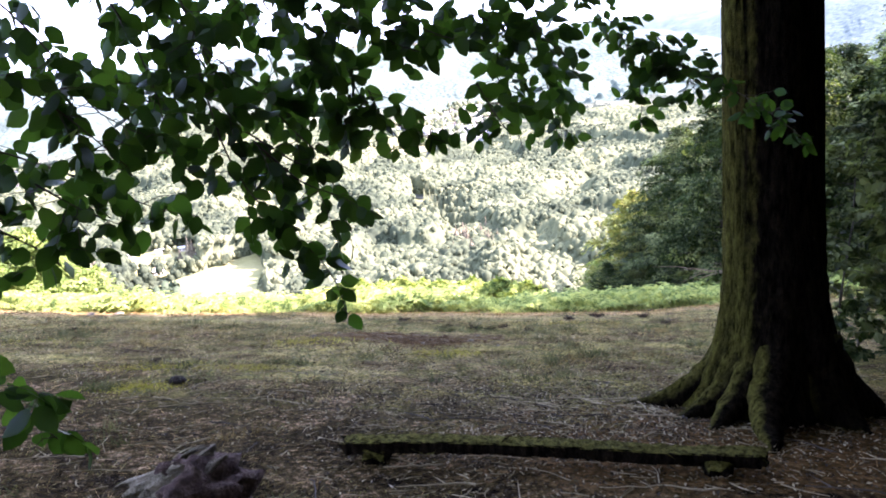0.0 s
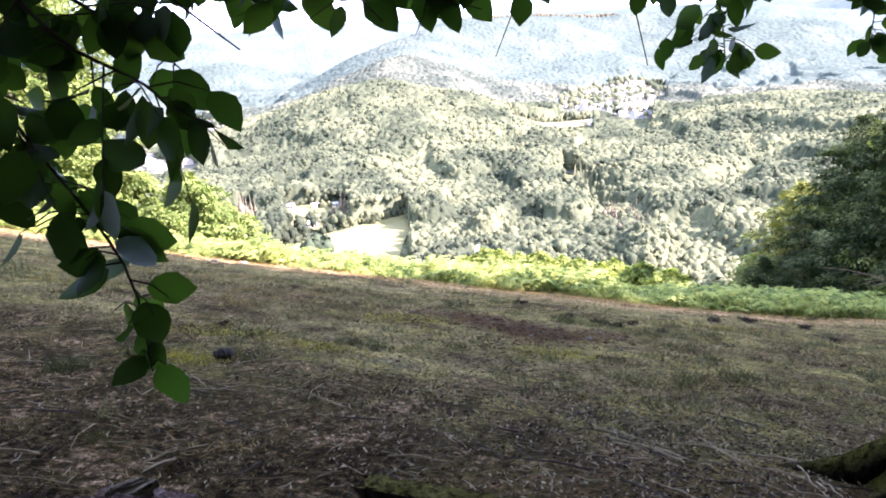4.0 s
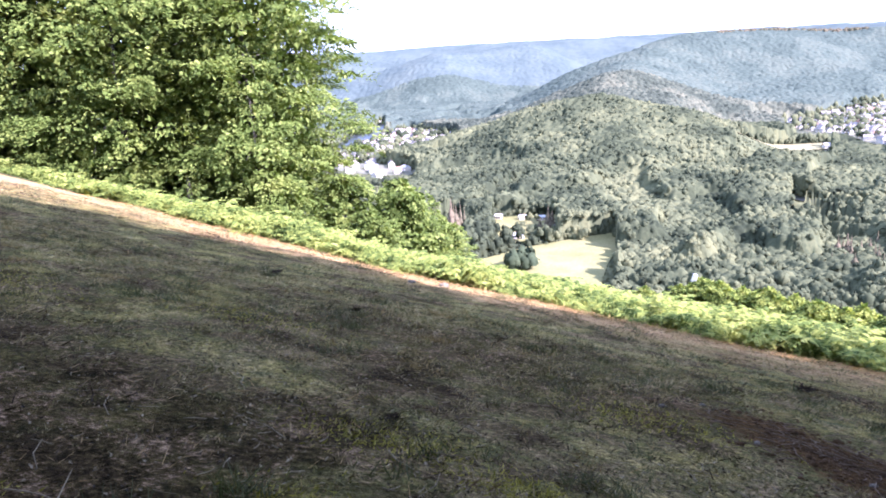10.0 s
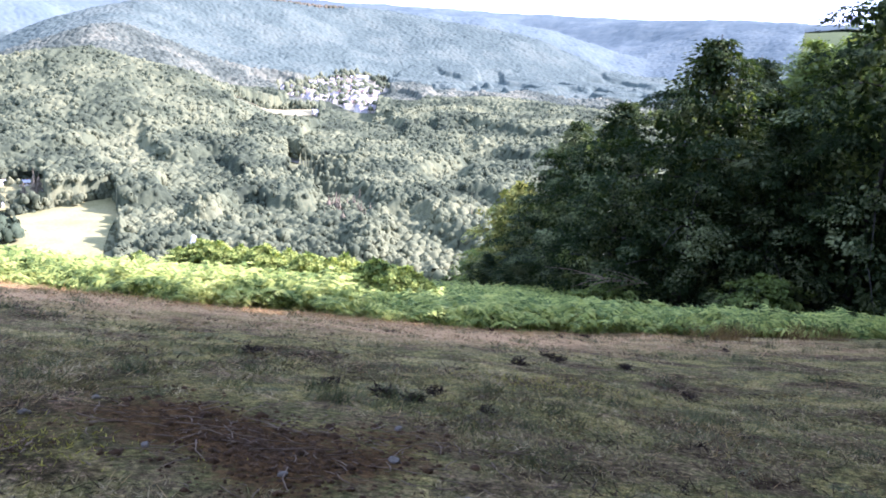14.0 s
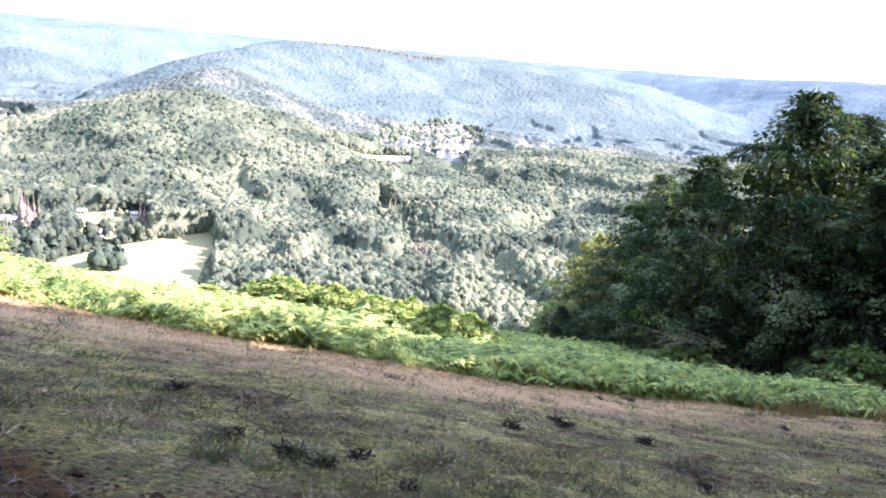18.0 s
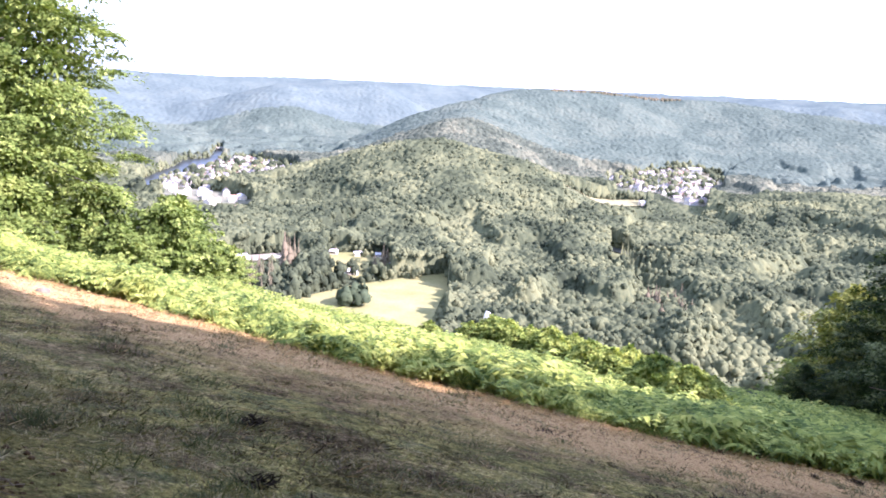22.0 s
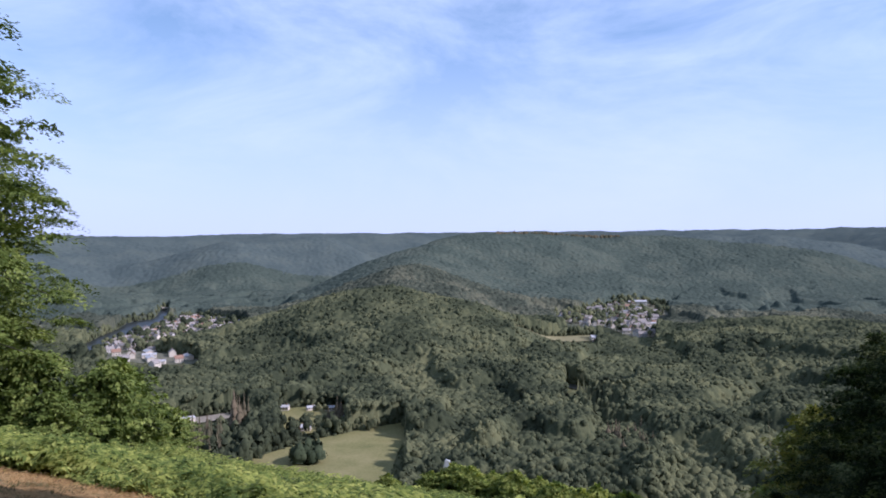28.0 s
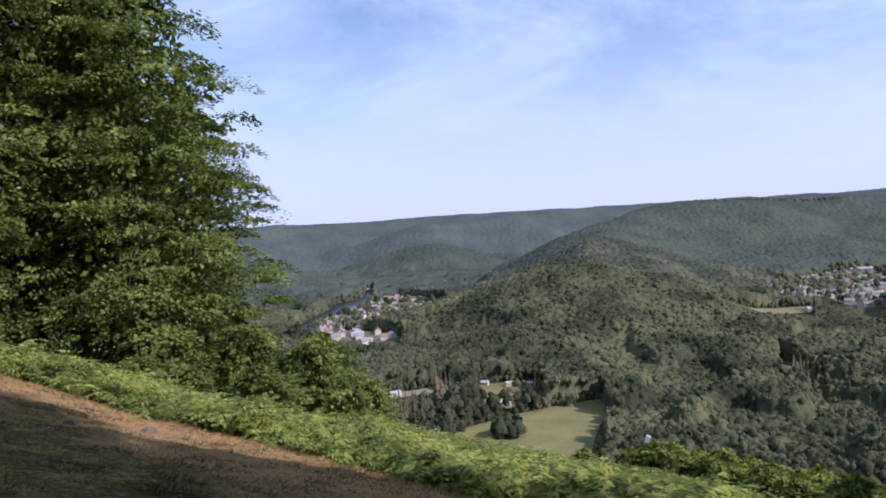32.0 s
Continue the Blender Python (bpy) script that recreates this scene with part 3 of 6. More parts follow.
masks = {
    # litter zone round the beech, its darker colour also holding canopy shade
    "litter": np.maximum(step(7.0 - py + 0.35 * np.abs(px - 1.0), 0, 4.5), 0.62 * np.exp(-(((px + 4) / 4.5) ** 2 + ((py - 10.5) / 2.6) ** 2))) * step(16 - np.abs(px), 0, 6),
    "straw": step(d_edge, -1.5, 0.0) * step(4.2 + 0.9 * np.sin(px * 0.7) - d_edge, 0.2, 2.2) * step(8 - px, 0, 6) + 0.47 * step(d_edge, -1.0, 0.5) * step(8.5 - d_edge, 0, 4) * step(16 - px, 0, 5),
    # first patch: dark soil at the beech foot, also painting in shade there
    "bare": 0.8 * np.exp(-(((px - 2.0) / 2.4) ** 2 + ((py - 4.3) / 1.25) ** 2) ** 1.5) + 0.85 * np.exp(-(((px + 0.75) / 1.35) ** 2 + ((py - 9.75 - 0.3 * np.sin(3.1 * px)) / 0.85) ** 2) ** 1.2),
    "wooded": step(-d_edge, 0.5, 2.5) + step(-2 - py, 0, 3) + step(px - 16 - np.maximum(py - 10, 0) * 0.2, 0, 3),
}
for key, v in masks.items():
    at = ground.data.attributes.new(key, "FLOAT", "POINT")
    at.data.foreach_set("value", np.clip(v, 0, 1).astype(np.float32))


def draped(name, corners, mat, lift, label, category, step_m=25.0):
    """A field or a river: a polygon laid over the ground."""
    pts = [polar(a, d) for a, d in corners]
    xs, ys = [p[0] for p in pts], [p[1] for p in pts]
    nx, ny = int((max(xs) - min(xs)) / step_m) + 2, int((max(ys) - min(ys)) / step_m) + 2
    bm = bmesh.new()
    bm.faces.new([bm.verts.new((x, y, 0)) for x, y in pts])
    for k in range(nx):
        x = min(xs) + k * step_m
        bmesh.ops.bisect_plane(bm, geom=bm.verts[:] + bm.edges[:] + bm.faces[:], plane_co=(x, 0, 0), plane_no=(1, 0, 0))
    for k in range(ny):
        y = min(ys) + k * step_m
        bmesh.ops.bisect_plane(bm, geom=bm.verts[:] + bm.edges[:] + bm.faces[:], plane_co=(0, y, 0), plane_no=(0, 1, 0))
    for v in bm.verts:
        v.co.z = float(terrain(v.co.x, v.co.y)) + lift
    bm.normal_update()
    for f in bm.faces:
        if f.normal.z < 0:
            f.normal_flip()
    ob = part(name, bm, mat, None, label)
    return tagged(ob, "", category, "", "structure")


draped("meadow", MEADOW, M_MEADOW, 2.5, "sunlit pale green meadow on the valley floor", "meadow")
draped("field", FIELD_R, M_FIELD, 4.0, "pale stubble field beside the far village", "field", 40)
draped("clearing", CAMP, M_MEADOW, 2.0, "grassy clearing with cabins beside the meadow", "clearing")
draped("farm_road", FARMROAD, M_TRACK, 2.0, "pale gravel yard and road between the woods", "road")
draped("village_ground", TOWN_L, M_YARD, 2.0, "dusty yards and gardens of the riverside village", "ground", 40)
draped("village_ground", HAMLET, M_YARD, 2.0, "gardens and yards of the hamlet below the village", "ground", 40)
draped("village_square", TOWN_R, M_YARD, 2.0, "dusty yards and gardens of the far village", "ground", 40)
draped("river", RIVER_L, M_WATER, 3.0, "dark smooth river beside the village", "water", 60)
draped("pond", RIVER_R, M_WATER, 3.0, "dark strip of water between the woods", "water", 60)


# ---- far woods ----
def ico(sub):
    bm = bmesh.new()
    bmesh.ops.create_icosphere(bm, subdivisions=sub, radius=1.0)
    v = np.array([p.co[:] for p in bm.verts])
    f = np.array([[q.index for q in p.verts] for p in bm.faces])
    bm.free()
    return v, f


def crown_shapes(sub, count, rng, cut=-0.35):
    """Lumpy crowns with no underside."""
    shapes = []
    v, f = ico(sub)
    keep = v[f][:, :, 2].mean(1) > cut
    f = f[keep]
    used = np.unique(f)
    back = np.zeros(len(v), int)
    back[used] = np.arange(len(used))
    for _ in range(count):
        k = 1 + 0.20 * rng.standard_normal((len(used), 1)).clip(-1.3, 1.3) * (0.55 if sub > 2 else 1)
        if sub > 2:
            off = Vector(rng.uniform(-9, 9, 3))
            k += np.array([[0.42 * noise.noise(Vector(p) * 2.4 + off)] for p in v[used]])
        w = v[used] * k
        w[:, 2] = np.where(w[:, 2] > 0, w[:, 2] * 1.15, w[:, 2] * 1.3)
        shapes.append((w, back[f]))
    return shapes


def lobed_crown(lobes, flakes, rng, sub=1):
    """A broadleaf crown of several uneven lobes, hollow where they meet, ruffled by leaf sprays."""
    cv, cf = ico(sub)
    balls, out = [], []
    for k in range(lobes):
        r = rng.uniform(0.38, 0.60) if k else 0.68
        a, q = rng.uniform(0, 6.283), (0.28 + 0.42 * rng.random()) if k else 0.0
        at = np.array([q * math.cos(a), q * math.sin(a), rng.uniform(-0.35, 0.75) * (1.15 - q)]) if k else np.array([0, 0, -0.05])
        balls.append((at, r, rng.uniform(0.95, 1.3)))
    for k, (at, r, st) in enumerate(balls):
        v = cv * (1 + 0.16 * rng.standard_normal((len(cv), 1)).clip(-1.5, 1.5)) * np.array([1, 1, st]) * r + at
        mid = v[cf].mean(1)
        keep = mid[:, 2] > at[2] - 0.45 * r
        for j, (bt, br, bs) in enumerate(balls):
            if j != k:
                keep &= np.linalg.norm((mid - bt) / np.array([1, 1, bs]), axis=1) > 0.86 * br
        out.append((v, cf[keep]))
        m = flakes // lobes
        if m:
            d = rng.standard_normal((m, 3))
            d /= np.linalg.norm(d, axis=1)[:, None]
            d[:, 2] = np.abs(d[:, 2]) - 0.2
            base = at + d * r * rng.uniform(0.94, 1.12, (m, 1))
            nrm = d + 0.35 * rng.standard_normal(d.shape)
            nrm /= np.linalg.norm(nrm, axis=1)[:, None]
            e = np.cross(nrm, rng.standard_normal(d.shape))
            e /= np.linalg.norm(e, axis=1)[:, None]
            c = np.cross(nrm, e)
            s = rng.uniform(0.07, 0.14, (m, 1))
            fv = np.stack([base - e * s, base + c * s * 0.7, base + e * s, base - c * s * 0.7], 1).reshape(-1, 3)
            i = np.arange(m)[:, None] * 4
            out.append((fv, np.concatenate([i + [[0, 1, 2]], i + [[0, 2, 3]]], 1).reshape(-1, 3)))
    return join(out)


def drift_noise(x, y, scale, seed):
    """Smooth uneven values from 0 to 1 over the plan, about scale metres across."""
    u, w = np.asarray(x, float) / scale, np.asarray(y, float) / scale
    i, j = np.floor(u), np.floor(w)
    fu, fw = u - i, w - j
    fu, fw = fu * fu * (3 - 2 * fu), fw * fw * (3 - 2 * fw)

    def h(a, b):
        q = np.sin(a * 127.1 + b * 311.7 + seed * 74.7) * 43758.5453
        return q - np.floor(q)
    return (h(i, j) * (1 - fu) + h(i + 1, j) * fu) * (1 - fw) + (h(i, j + 1) * (1 - fu) + h(i + 1, j + 1) * fu) * fw


def stand_height(x, y):
    """How far the woods of one stand rise above their neighbours: groves with steep fronts and low glades."""
    lump = 0.62 * drift_noise(x, 0.6 * y, 66, 1) + 0.38 * drift_noise(x, 0.7 * y, 37, 2)
    rise = np.clip((lump - 0.44) / 0.10, 0, 1)
    level = np.clip((150 + terrain(x, y)) / -40, 0.16, 1)
    return (14.0 * rise * rise * (3 - 2 * rise) + 5.0 * drift_noise(x, y, 140, 3)) * level


def open_front(x, y, reach):
    """Which points stand so close before open land that tall trees there would hide it."""
    d = np.hypot(x, y) + 1e-6
    hit = np.zeros(np.shape(x), bool)
    for poly in CLEAR:
        for behind in reach:
            hit |= inside(x * (1 + behind / d), y * (1 + behind / d), poly)
    return hit


def conifer_shape(rng, tiers=5):
    """Stacked skirts of drooping boughs, ragged at the rim."""
    vs, fs, k = [], [], 0
    for t in range(tiers):
        u = t / (tiers - 1)
        z0, r = -0.95 + 1.75 * u, 0.66 * (1 - u) ** 0.8 + 0.10
        n = 9
        a = np.arange(n) / n * 2 * math.pi + rng.uniform(0, 1)
        ring = np.stack([np.cos(a) * r, np.sin(a) * r, np.full(n, z0)], -1) * np.array([1, 1, 1]) * (1 + 0.22 * rng.standard_normal((n, 1)) * np.array([1, 1, 0.15]))
        vs.append(np.concatenate([ring, [[0, 0, z0 + 0.62]]]))
        fs.append(np.array([(k + i, k + (i + 1) % n, k + n) for i in range(n)]))
        k += n + 1
    return np.concatenate(vs), np.concatenate(fs)


def spread(az0, az1, d0, d1, pitch, rng):
    """Jittered stations over a sector of the valley, outside the open land."""
    n = int(radians(az1 - az0) / 2 * (d1 * d1 - d0 * d0) / pitch ** 2)
    az = rng.uniform(az0, az1, n)
    d = np.sqrt(rng.uniform(d0 * d0, d1 * d1, n))
    x, y = d * np.sin(np.radians(az)), d * np.cos(np.radians(az))
    ok = ~open_front(x, y, (0,))
    return x[ok], y[ok]


def plant(shapes, x, y, size, tall, lift, rng):
    """One mesh of many crowns on the ground at x, y."""
    z = terrain(x, y)
    which = rng.integers(0, len(shapes), len(x))
    out, tones = [], []
    for k, (v, f) in enumerate(shapes):
        s = which == k
        m = int(s.sum())
        if not m:
            continue
        a = rng.uniform(0, 6.283, m)
        own = 0.40 * rng.uniform(0, 1, m) + 0.60 * np.clip(1.6 * drift_noise(x[s], y[s], 62, 7) - 0.3, 0, 1)
        tones.append(np.repeat(own, len(v)))
        c, sn = np.cos(a)[:, None], np.sin(a)[:, None]
        sc, st = size[s][:, None], (size[s] * tall[s])[:, None]
        px_, py_ = v[:, 0][None], v[:, 1][None]
        V = np.stack([x[s][:, None] + sc * (c * px_ - sn * py_), y[s][:, None] + sc * (sn * px_ + c * py_), z[s][:, None] + lift[s][:, None] + st * v[:, 2][None]], -1)
        F = f[None] + (np.arange(m) * len(v))[:, None, None]
        out.append((V.reshape(-1, 3), F.reshape(-1, 3)))
    return (*join(out), np.concatenate(tones))


def wood_object(name, label, category, mat, v, f, tone, smooth):
    ob = tagged(new(name, mesh_of(name, v, f, mat, smooth)), label, category, "", "stuff")
    at = ob.data.attributes.new("tone", "FLOAT", "POINT")
    at.data.foreach_set("value", tone.astype(np.float32))
    return ob


def woods(name, label, mat, shapes, sector, pitch, r0, r1, seed, tall=(0.8, 1.4)):
    rng = np.random.default_rng(seed)
    x, y = spread(*sector, pitch, rng)
    size = (r0 + (r1 - r0) * rng.beta(1.3, 1.8, len(x))) * (0.78 + 0.44 * drift_noise(x, y, 75, 4))
    tl = rng.uniform(*tall, len(x)) * (0.85 + 0.4 * drift_noise(x, y, 90, 5))
    low = open_front(x, y, (25, 50, 75, 100, 125, 150, 180))
    size = np.where(low, 0.42 * size, size)
    roof = np.where(low, 1.0 + 0.4 * size, 11.0 + stand_height(x, y) - 0.62 * size * tl + 1.1 * rng.standard_normal(len(x)))
    v, f, tone = plant(shapes, x, y, size, tl, roof, rng)
    return wood_object(name, label, "woodland", mat, v, f, tone, True)


_rng = np.random.default_rng(5)
NEAR_CROWNS, MID_CROWNS, FAR_CROWNS = [lobed_crown(6, 90, _rng) for _ in range(14)], [lobed_crown(4, 16, _rng) for _ in range(10)], crown_shapes(1, 10, _rng, 0.0)
CONIFERS = [conifer_shape(_rng) for _ in range(4)]
woods("woodland", "dense green broadleaf woodland below the lookout", M_WOOD_A, NEAR_CROWNS, (-40, 15, 520, 880), 8.4, 4.0, 7.6, 11, (0.8, 1.3))
woods("woodland", "dense green woodland across the valley floor", M_WOOD_A, MID_CROWNS, (-42, 23, 880, 1400), 9.2, 4.2, 7.6, 12, (0.7, 1.1))


def wood_front(name, label, mat, shapes, sector, pitch, r0, r1, seed):
    """Trees in full leaf to the ground along the far edge of open land."""
    rng = np.random.default_rng(seed)
    x, y = spread(*sector, pitch, rng)
    ok = open_front(x, y, (-16, -11, -6)) & ~open_front(x, y, (12, 30))
    x, y = x[ok], y[ok]
    size = rng.uniform(r0, r1, len(x))
    tl = rng.uniform(1.0, 1.5, len(x))
    v, f, tone = plant(shapes, x, y, size, tl, size * tl * rng.uniform(0.5, 1.9, len(x)), rng)
    return wood_object(name, label, "woodland", mat, v, f, tone, True)


wood_front("woodland_edge", "leafy edge of the woods round meadow and clearing", M_WOOD_A, NEAR_CROWNS, (-40, 10, 560, 1100), 4.6, 3.2, 6.0, 23)
wood_front("woodland_edge", "leafy edge of the woods round villages and fields", M_WOOD_A, FAR_CROWNS, (-40, 10, 1100, 2300), 5.2, 3.6, 6.4, 24)
woods("conifers", "dark conifers scattered through the valley woods", M_CONIFER, CONIFERS, (-44, 24, 560, 1500), 85, 5, 8, 16, (1.2, 1.7))


def crown_cells(x, y, cell, seed):
    """The domes of a closed canopy: height from 0 to 1 over each crown, and the tone of each tree."""
    u, w = x / cell, y / cell
    i0, j0 = np.floor(u), np.floor(w)
    best, dome, tone = np.full(x.shape, 9.0), np.zeros(x.shape), np.zeros(x.shape)
    for di in (-1, 0, 1):
        for dj in (-1, 0, 1):
            i, j = i0 + di, j0 + dj

            def h(k):
                q = np.sin(i * 127.1 + j * 311.7 + (seed + k) * 74.7) * 43758.5453
                return q - np.floor(q)
            big = 0.75 + 0.5 * h(3)
            r = np.hypot(u - i - h(1), w - j - h(2)) / big
            nearer = r < best
            best = np.where(nearer, r, best)
            dome = np.where(nearer, (0.7 + 0.6 * h(5)) * np.clip(1 - 1.5 * r * r, -0.15, 1), dome)
            tone = np.where(nearer, h(4), tone)
    return dome, tone


def canopy_sheet(az0, az1, d0, d1, seed, fine, rows, lift, cell, tall, stands=True):
    """The closed canopy of woods that stay far off: an uneven roof of crowns above the ground, open over open land."""
    rng = np.random.default_rng(seed)
    az = np.radians(np.arange(az0, az1 + fine, fine))
    d = np.geomspace(d0, d1, rows)
    dd, aa = np.meshgrid(d, az, indexing="ij")
    aa = aa + radians(0.2 * fine) * rng.standard_normal(aa.shape)
    x, y = dd * np.sin(aa), dd * np.cos(aa)
    dome, own = crown_cells(x + 6 * drift_noise(x, y, 23, 8), y + 6 * drift_noise(x, y, 27, 9), cell, seed)
    roof = lift * np.clip((dd - d0) / 60, 0, 1) + tall * dome + 0.10 * tall * rng.standard_normal(x.shape)
    if stands:
        roof = roof + 0.95 * stand_height(x, y)
        roof = np.where(open_front(x, y, (25, 50, 75, 100, 125, 150, 180)), 0.6 + 0.4 * tall * dome, roof)
        roof = np.where(open_front(x, y, (-6, 0, 6)), -1.0, roof)
    z = terrain(x, y) + roof
    nr, na = x.shape
    i, j = np.meshgrid(np.arange(nr - 1), np.arange(na - 1), indexing="ij")
    q = np.stack([i * na + j, i * na + j + 1, (i + 1) * na + j + 1, (i + 1) * na + j], -1).reshape(-1, 4)
    tone = 0.45 * own + 0.55 * np.clip(1.6 * drift_noise(x, y, 62, 7) - 0.3, 0, 1)
    return np.stack([x, y, z], -1).reshape(-1, 3), q, tone.ravel()


for name_, label_, mat_, v_, q_, tone_ in (
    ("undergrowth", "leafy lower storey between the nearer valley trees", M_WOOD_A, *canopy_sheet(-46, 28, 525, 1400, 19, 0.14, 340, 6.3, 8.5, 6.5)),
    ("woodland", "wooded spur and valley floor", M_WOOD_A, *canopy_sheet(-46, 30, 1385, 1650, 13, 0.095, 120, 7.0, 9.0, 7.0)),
    # from here outward the canopy colours carry the haze tint
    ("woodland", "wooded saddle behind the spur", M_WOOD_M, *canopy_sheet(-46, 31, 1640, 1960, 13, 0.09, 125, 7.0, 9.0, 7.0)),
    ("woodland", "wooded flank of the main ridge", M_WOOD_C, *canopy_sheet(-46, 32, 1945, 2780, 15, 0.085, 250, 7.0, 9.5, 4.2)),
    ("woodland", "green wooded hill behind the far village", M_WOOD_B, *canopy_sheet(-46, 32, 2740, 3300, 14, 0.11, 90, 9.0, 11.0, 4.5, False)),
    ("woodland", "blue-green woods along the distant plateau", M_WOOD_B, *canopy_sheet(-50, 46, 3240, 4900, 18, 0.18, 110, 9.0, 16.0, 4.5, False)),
):
    toned(setting(name_, v_, q_, mat_, label_, "woodland", True, "stuff"), tone_)


# ---- trees with leaves ----
def bough_tree(seed, height, spread_r, base, boughs, leaves, leaf, droop=0.25, trunk_r=0.28):
    """Meshes of a tree: trunk, limbs and a crown of leaf sprays on layered boughs."""
    rng = np.random.default_rng(seed)
    zs = np.linspace(-0.6, height * 0.95, 9)
    bend = np.cumsum(rng.standard_normal((9, 2)) * min(0.12, 0.02 * height), axis=0)
    line = np.column_stack([bend, zs])
    trunk = sweep(line, np.linspace(1.0, 0.10, 9) * trunk_r * np.where(np.arange(9) == 0, 1.4, 1), 9, 0.06, rng)
    limbs, lv, lf, count = [], [], [], 0
    for k in range(boughs):
        u = (k + rng.random()) / boughs
        h = base + (height - base) * u
        prof = math.sin(math.pi * min(1, 0.22 + 0.80 * u)) ** 0.7
        reach = spread_r * prof * rng.uniform(0.65, 1.12) + min(0.5, 0.08 * height if height > 4 else 0.06 * height)
        a = k * 2.39996 + rng.normal(0, 0.3)
        foot = np.array([np.interp(h * 0.93, zs, line[:, 0]), np.interp(h * 0.93, zs, line[:, 1]), h * 0.93])
        t = np.linspace(0, 1, 6)[:, None]
        d = np.array([math.cos(a), math.sin(a), 0])
        rise = rng.uniform(0.15, 0.5) * (0.4 + u)
        arc = foot + d * reach * t + np.array([0, 0, 1.0]) * reach * (rise * t - (rise * 0.55 + droop) * t ** 2)
        if k % 2 == 0:
            limbs.append(sweep(arc, np.linspace(1, 0.15, 6) * trunk_r * (0.28 - 0.16 * u), 5, cap=False))
        across = np.array([-d[1], d[0], 0])
        each = 105 if leaves > 300 else 36
        plates = max(3, int(leaves / each * (0.5 + reach / (spread_r + 0.5))))
        ps = np.clip(rng.beta(2.0, 1.1, plates), 0.12, 1.0)
        ps[0] = 1.0
        mid = np.stack([np.interp(ps, t[:, 0], arc[:, i]) for i in range(3)], -1)
        off = rng.normal(0, 0.30, plates) * reach * np.sin(math.pi * np.clip(ps, 0.1, 0.9)) ** 0.5
        mid += across * off[:, None] + np.array([0, 0, 1.0]) * (rng.normal(0, 0.026 * spread_r, plates) - 0.12 * np.abs(off))[:, None]
        n = plates * each
        own = np.repeat(np.arange(plates), each)
        size_p = (rng.uniform(0.55, 1.45, plates) * spread_r / 7)[own]
        th, rd = rng.uniform(0, 6.283, n), np.sqrt(rng.uniform(0, 1, n))
        spokes = (np.cos(th)[:, None] * d * 1.25 + np.sin(th)[:, None] * across * 0.8)
        p = mid[own] + spokes * (rd * size_p)[:, None]
        p[:, 2] -= 0.42 * size_p * (rd ** 2 * (0.4 + np.cos(th).clip(0, 1))) + (0.13 if leaves > 300 else 0.20) * size_p * rng.standard_normal(n)
        way = spokes * 0.9 + d * 0.5 + np.array([0, 0, -0.35]) + 0.3 * rng.standard_normal((n, 3))
        up = np.array([0, 0, 0.8]) + 0.75 * d + (0.32 * rng.standard_normal((plates, 3)))[own] + 0.16 * rng.standard_normal((n, 3))
        v, f = leaf_cloud(p, way, leaf * rng.uniform(0.6, 1.3, n), rng, 0.62, up)
        lv.append(v), lf.append(f + count)
        count += len(v)
    n = boughs * leaves // 8
    u = rng.beta(1.1, 1.2, n)
    th = rng.uniform(0, 6.283, n)
    prof = np.sin(math.pi * np.minimum(1, 0.22 + 0.80 * u)) ** 0.7
    rd = spread_r * prof * 0.62 * np.sqrt(rng.uniform(0.02, 1, n))
    p = np.stack([rd * np.cos(th), rd * np.sin(th), base + (height - base) * u * 0.93], -1)
    v, f = leaf_cloud(p, rng.standard_normal((n, 3)) + np.array([0, 0, -0.4]), leaf * rng.uniform(1.2, 2.2, n), rng, 0.7)
    lv.append(v), lf.append(f + count)
    return (mesh_of("trunk", *trunk, M_BARK), mesh_of("branchwork", *join(limbs), M_BARK), np.concatenate(lv), np.concatenate(lf))


def tree_thing(seed, label, height, spread_r, base, boughs, leaves, leaf, mat=None, group="", **more):
    ob = thing("tree", label, "tree", group=group)
    trunk, limbs, v, f = bough_tree(seed, height, spread_r, base, boughs, leaves, leaf, **more)
    part("trunk", trunk, M_BARK, ob)
    tagged(part("branchwork", limbs, M_BARK, ob), kind="stuff")
    tagged(part("crown", mesh_of("crown", v, f, mat or M_CROWN, False), mat, ob), kind="stuff")
    return ob


def stand(ob, x, y, turn=0.0, size=1.0, tall=1.0, sink=0.0):
    ob.scale = (size, size, size * tall)
    ob.matrix_basis = pose(x, y, float(terrain(x, y)) - sink, 0, 0, turn) @ Matrix.Diagonal((size, size, size * tall, 1))
    return ob


def again(ob, x, y, turn, size=1.0, tall=1.0, label=""):
    c = copy_thing(ob, Matrix.Identity(4))
    stand(c, x, y, turn, size, tall)
    return tagged(c, label)


EDGE_LABEL = "tall leafy broadleaf tree at the sunlit wood edge"
DARK_LABEL = "broadleaf tree at the wood edge, leaves coloured dark for shade"
tall_a = stand(tree_thing(21, EDGE_LABEL, 31, 7.0, 0.4, 64, 800, 0.28, group="wood edge trees", droop=0.34), -36.2, 43, 0, 1.0)
tall_b = stand(tree_thing(22, EDGE_LABEL, 34, 8.0, 0.4, 64, 800, 0.29, group="wood edge trees", droop=0.34), -42, 38, 0, 1.0)
round_a = stand(tree_thing(23, DARK_LABEL, 17, 6.0, 0.3, 62, 430, 0.26, M_SHADE_LEAF, group="shaded wood trees", droop=0.15), 22, 50, 0, 1.0, 1.1)
round_b = stand(tree_thing(24, DARK_LABEL, 20, 6.5, 0.4, 62, 430, 0.28, M_SHADE_LEAF, group="shaded wood trees", droop=0.3), 29, 43, 0, 1.0, 1.15)
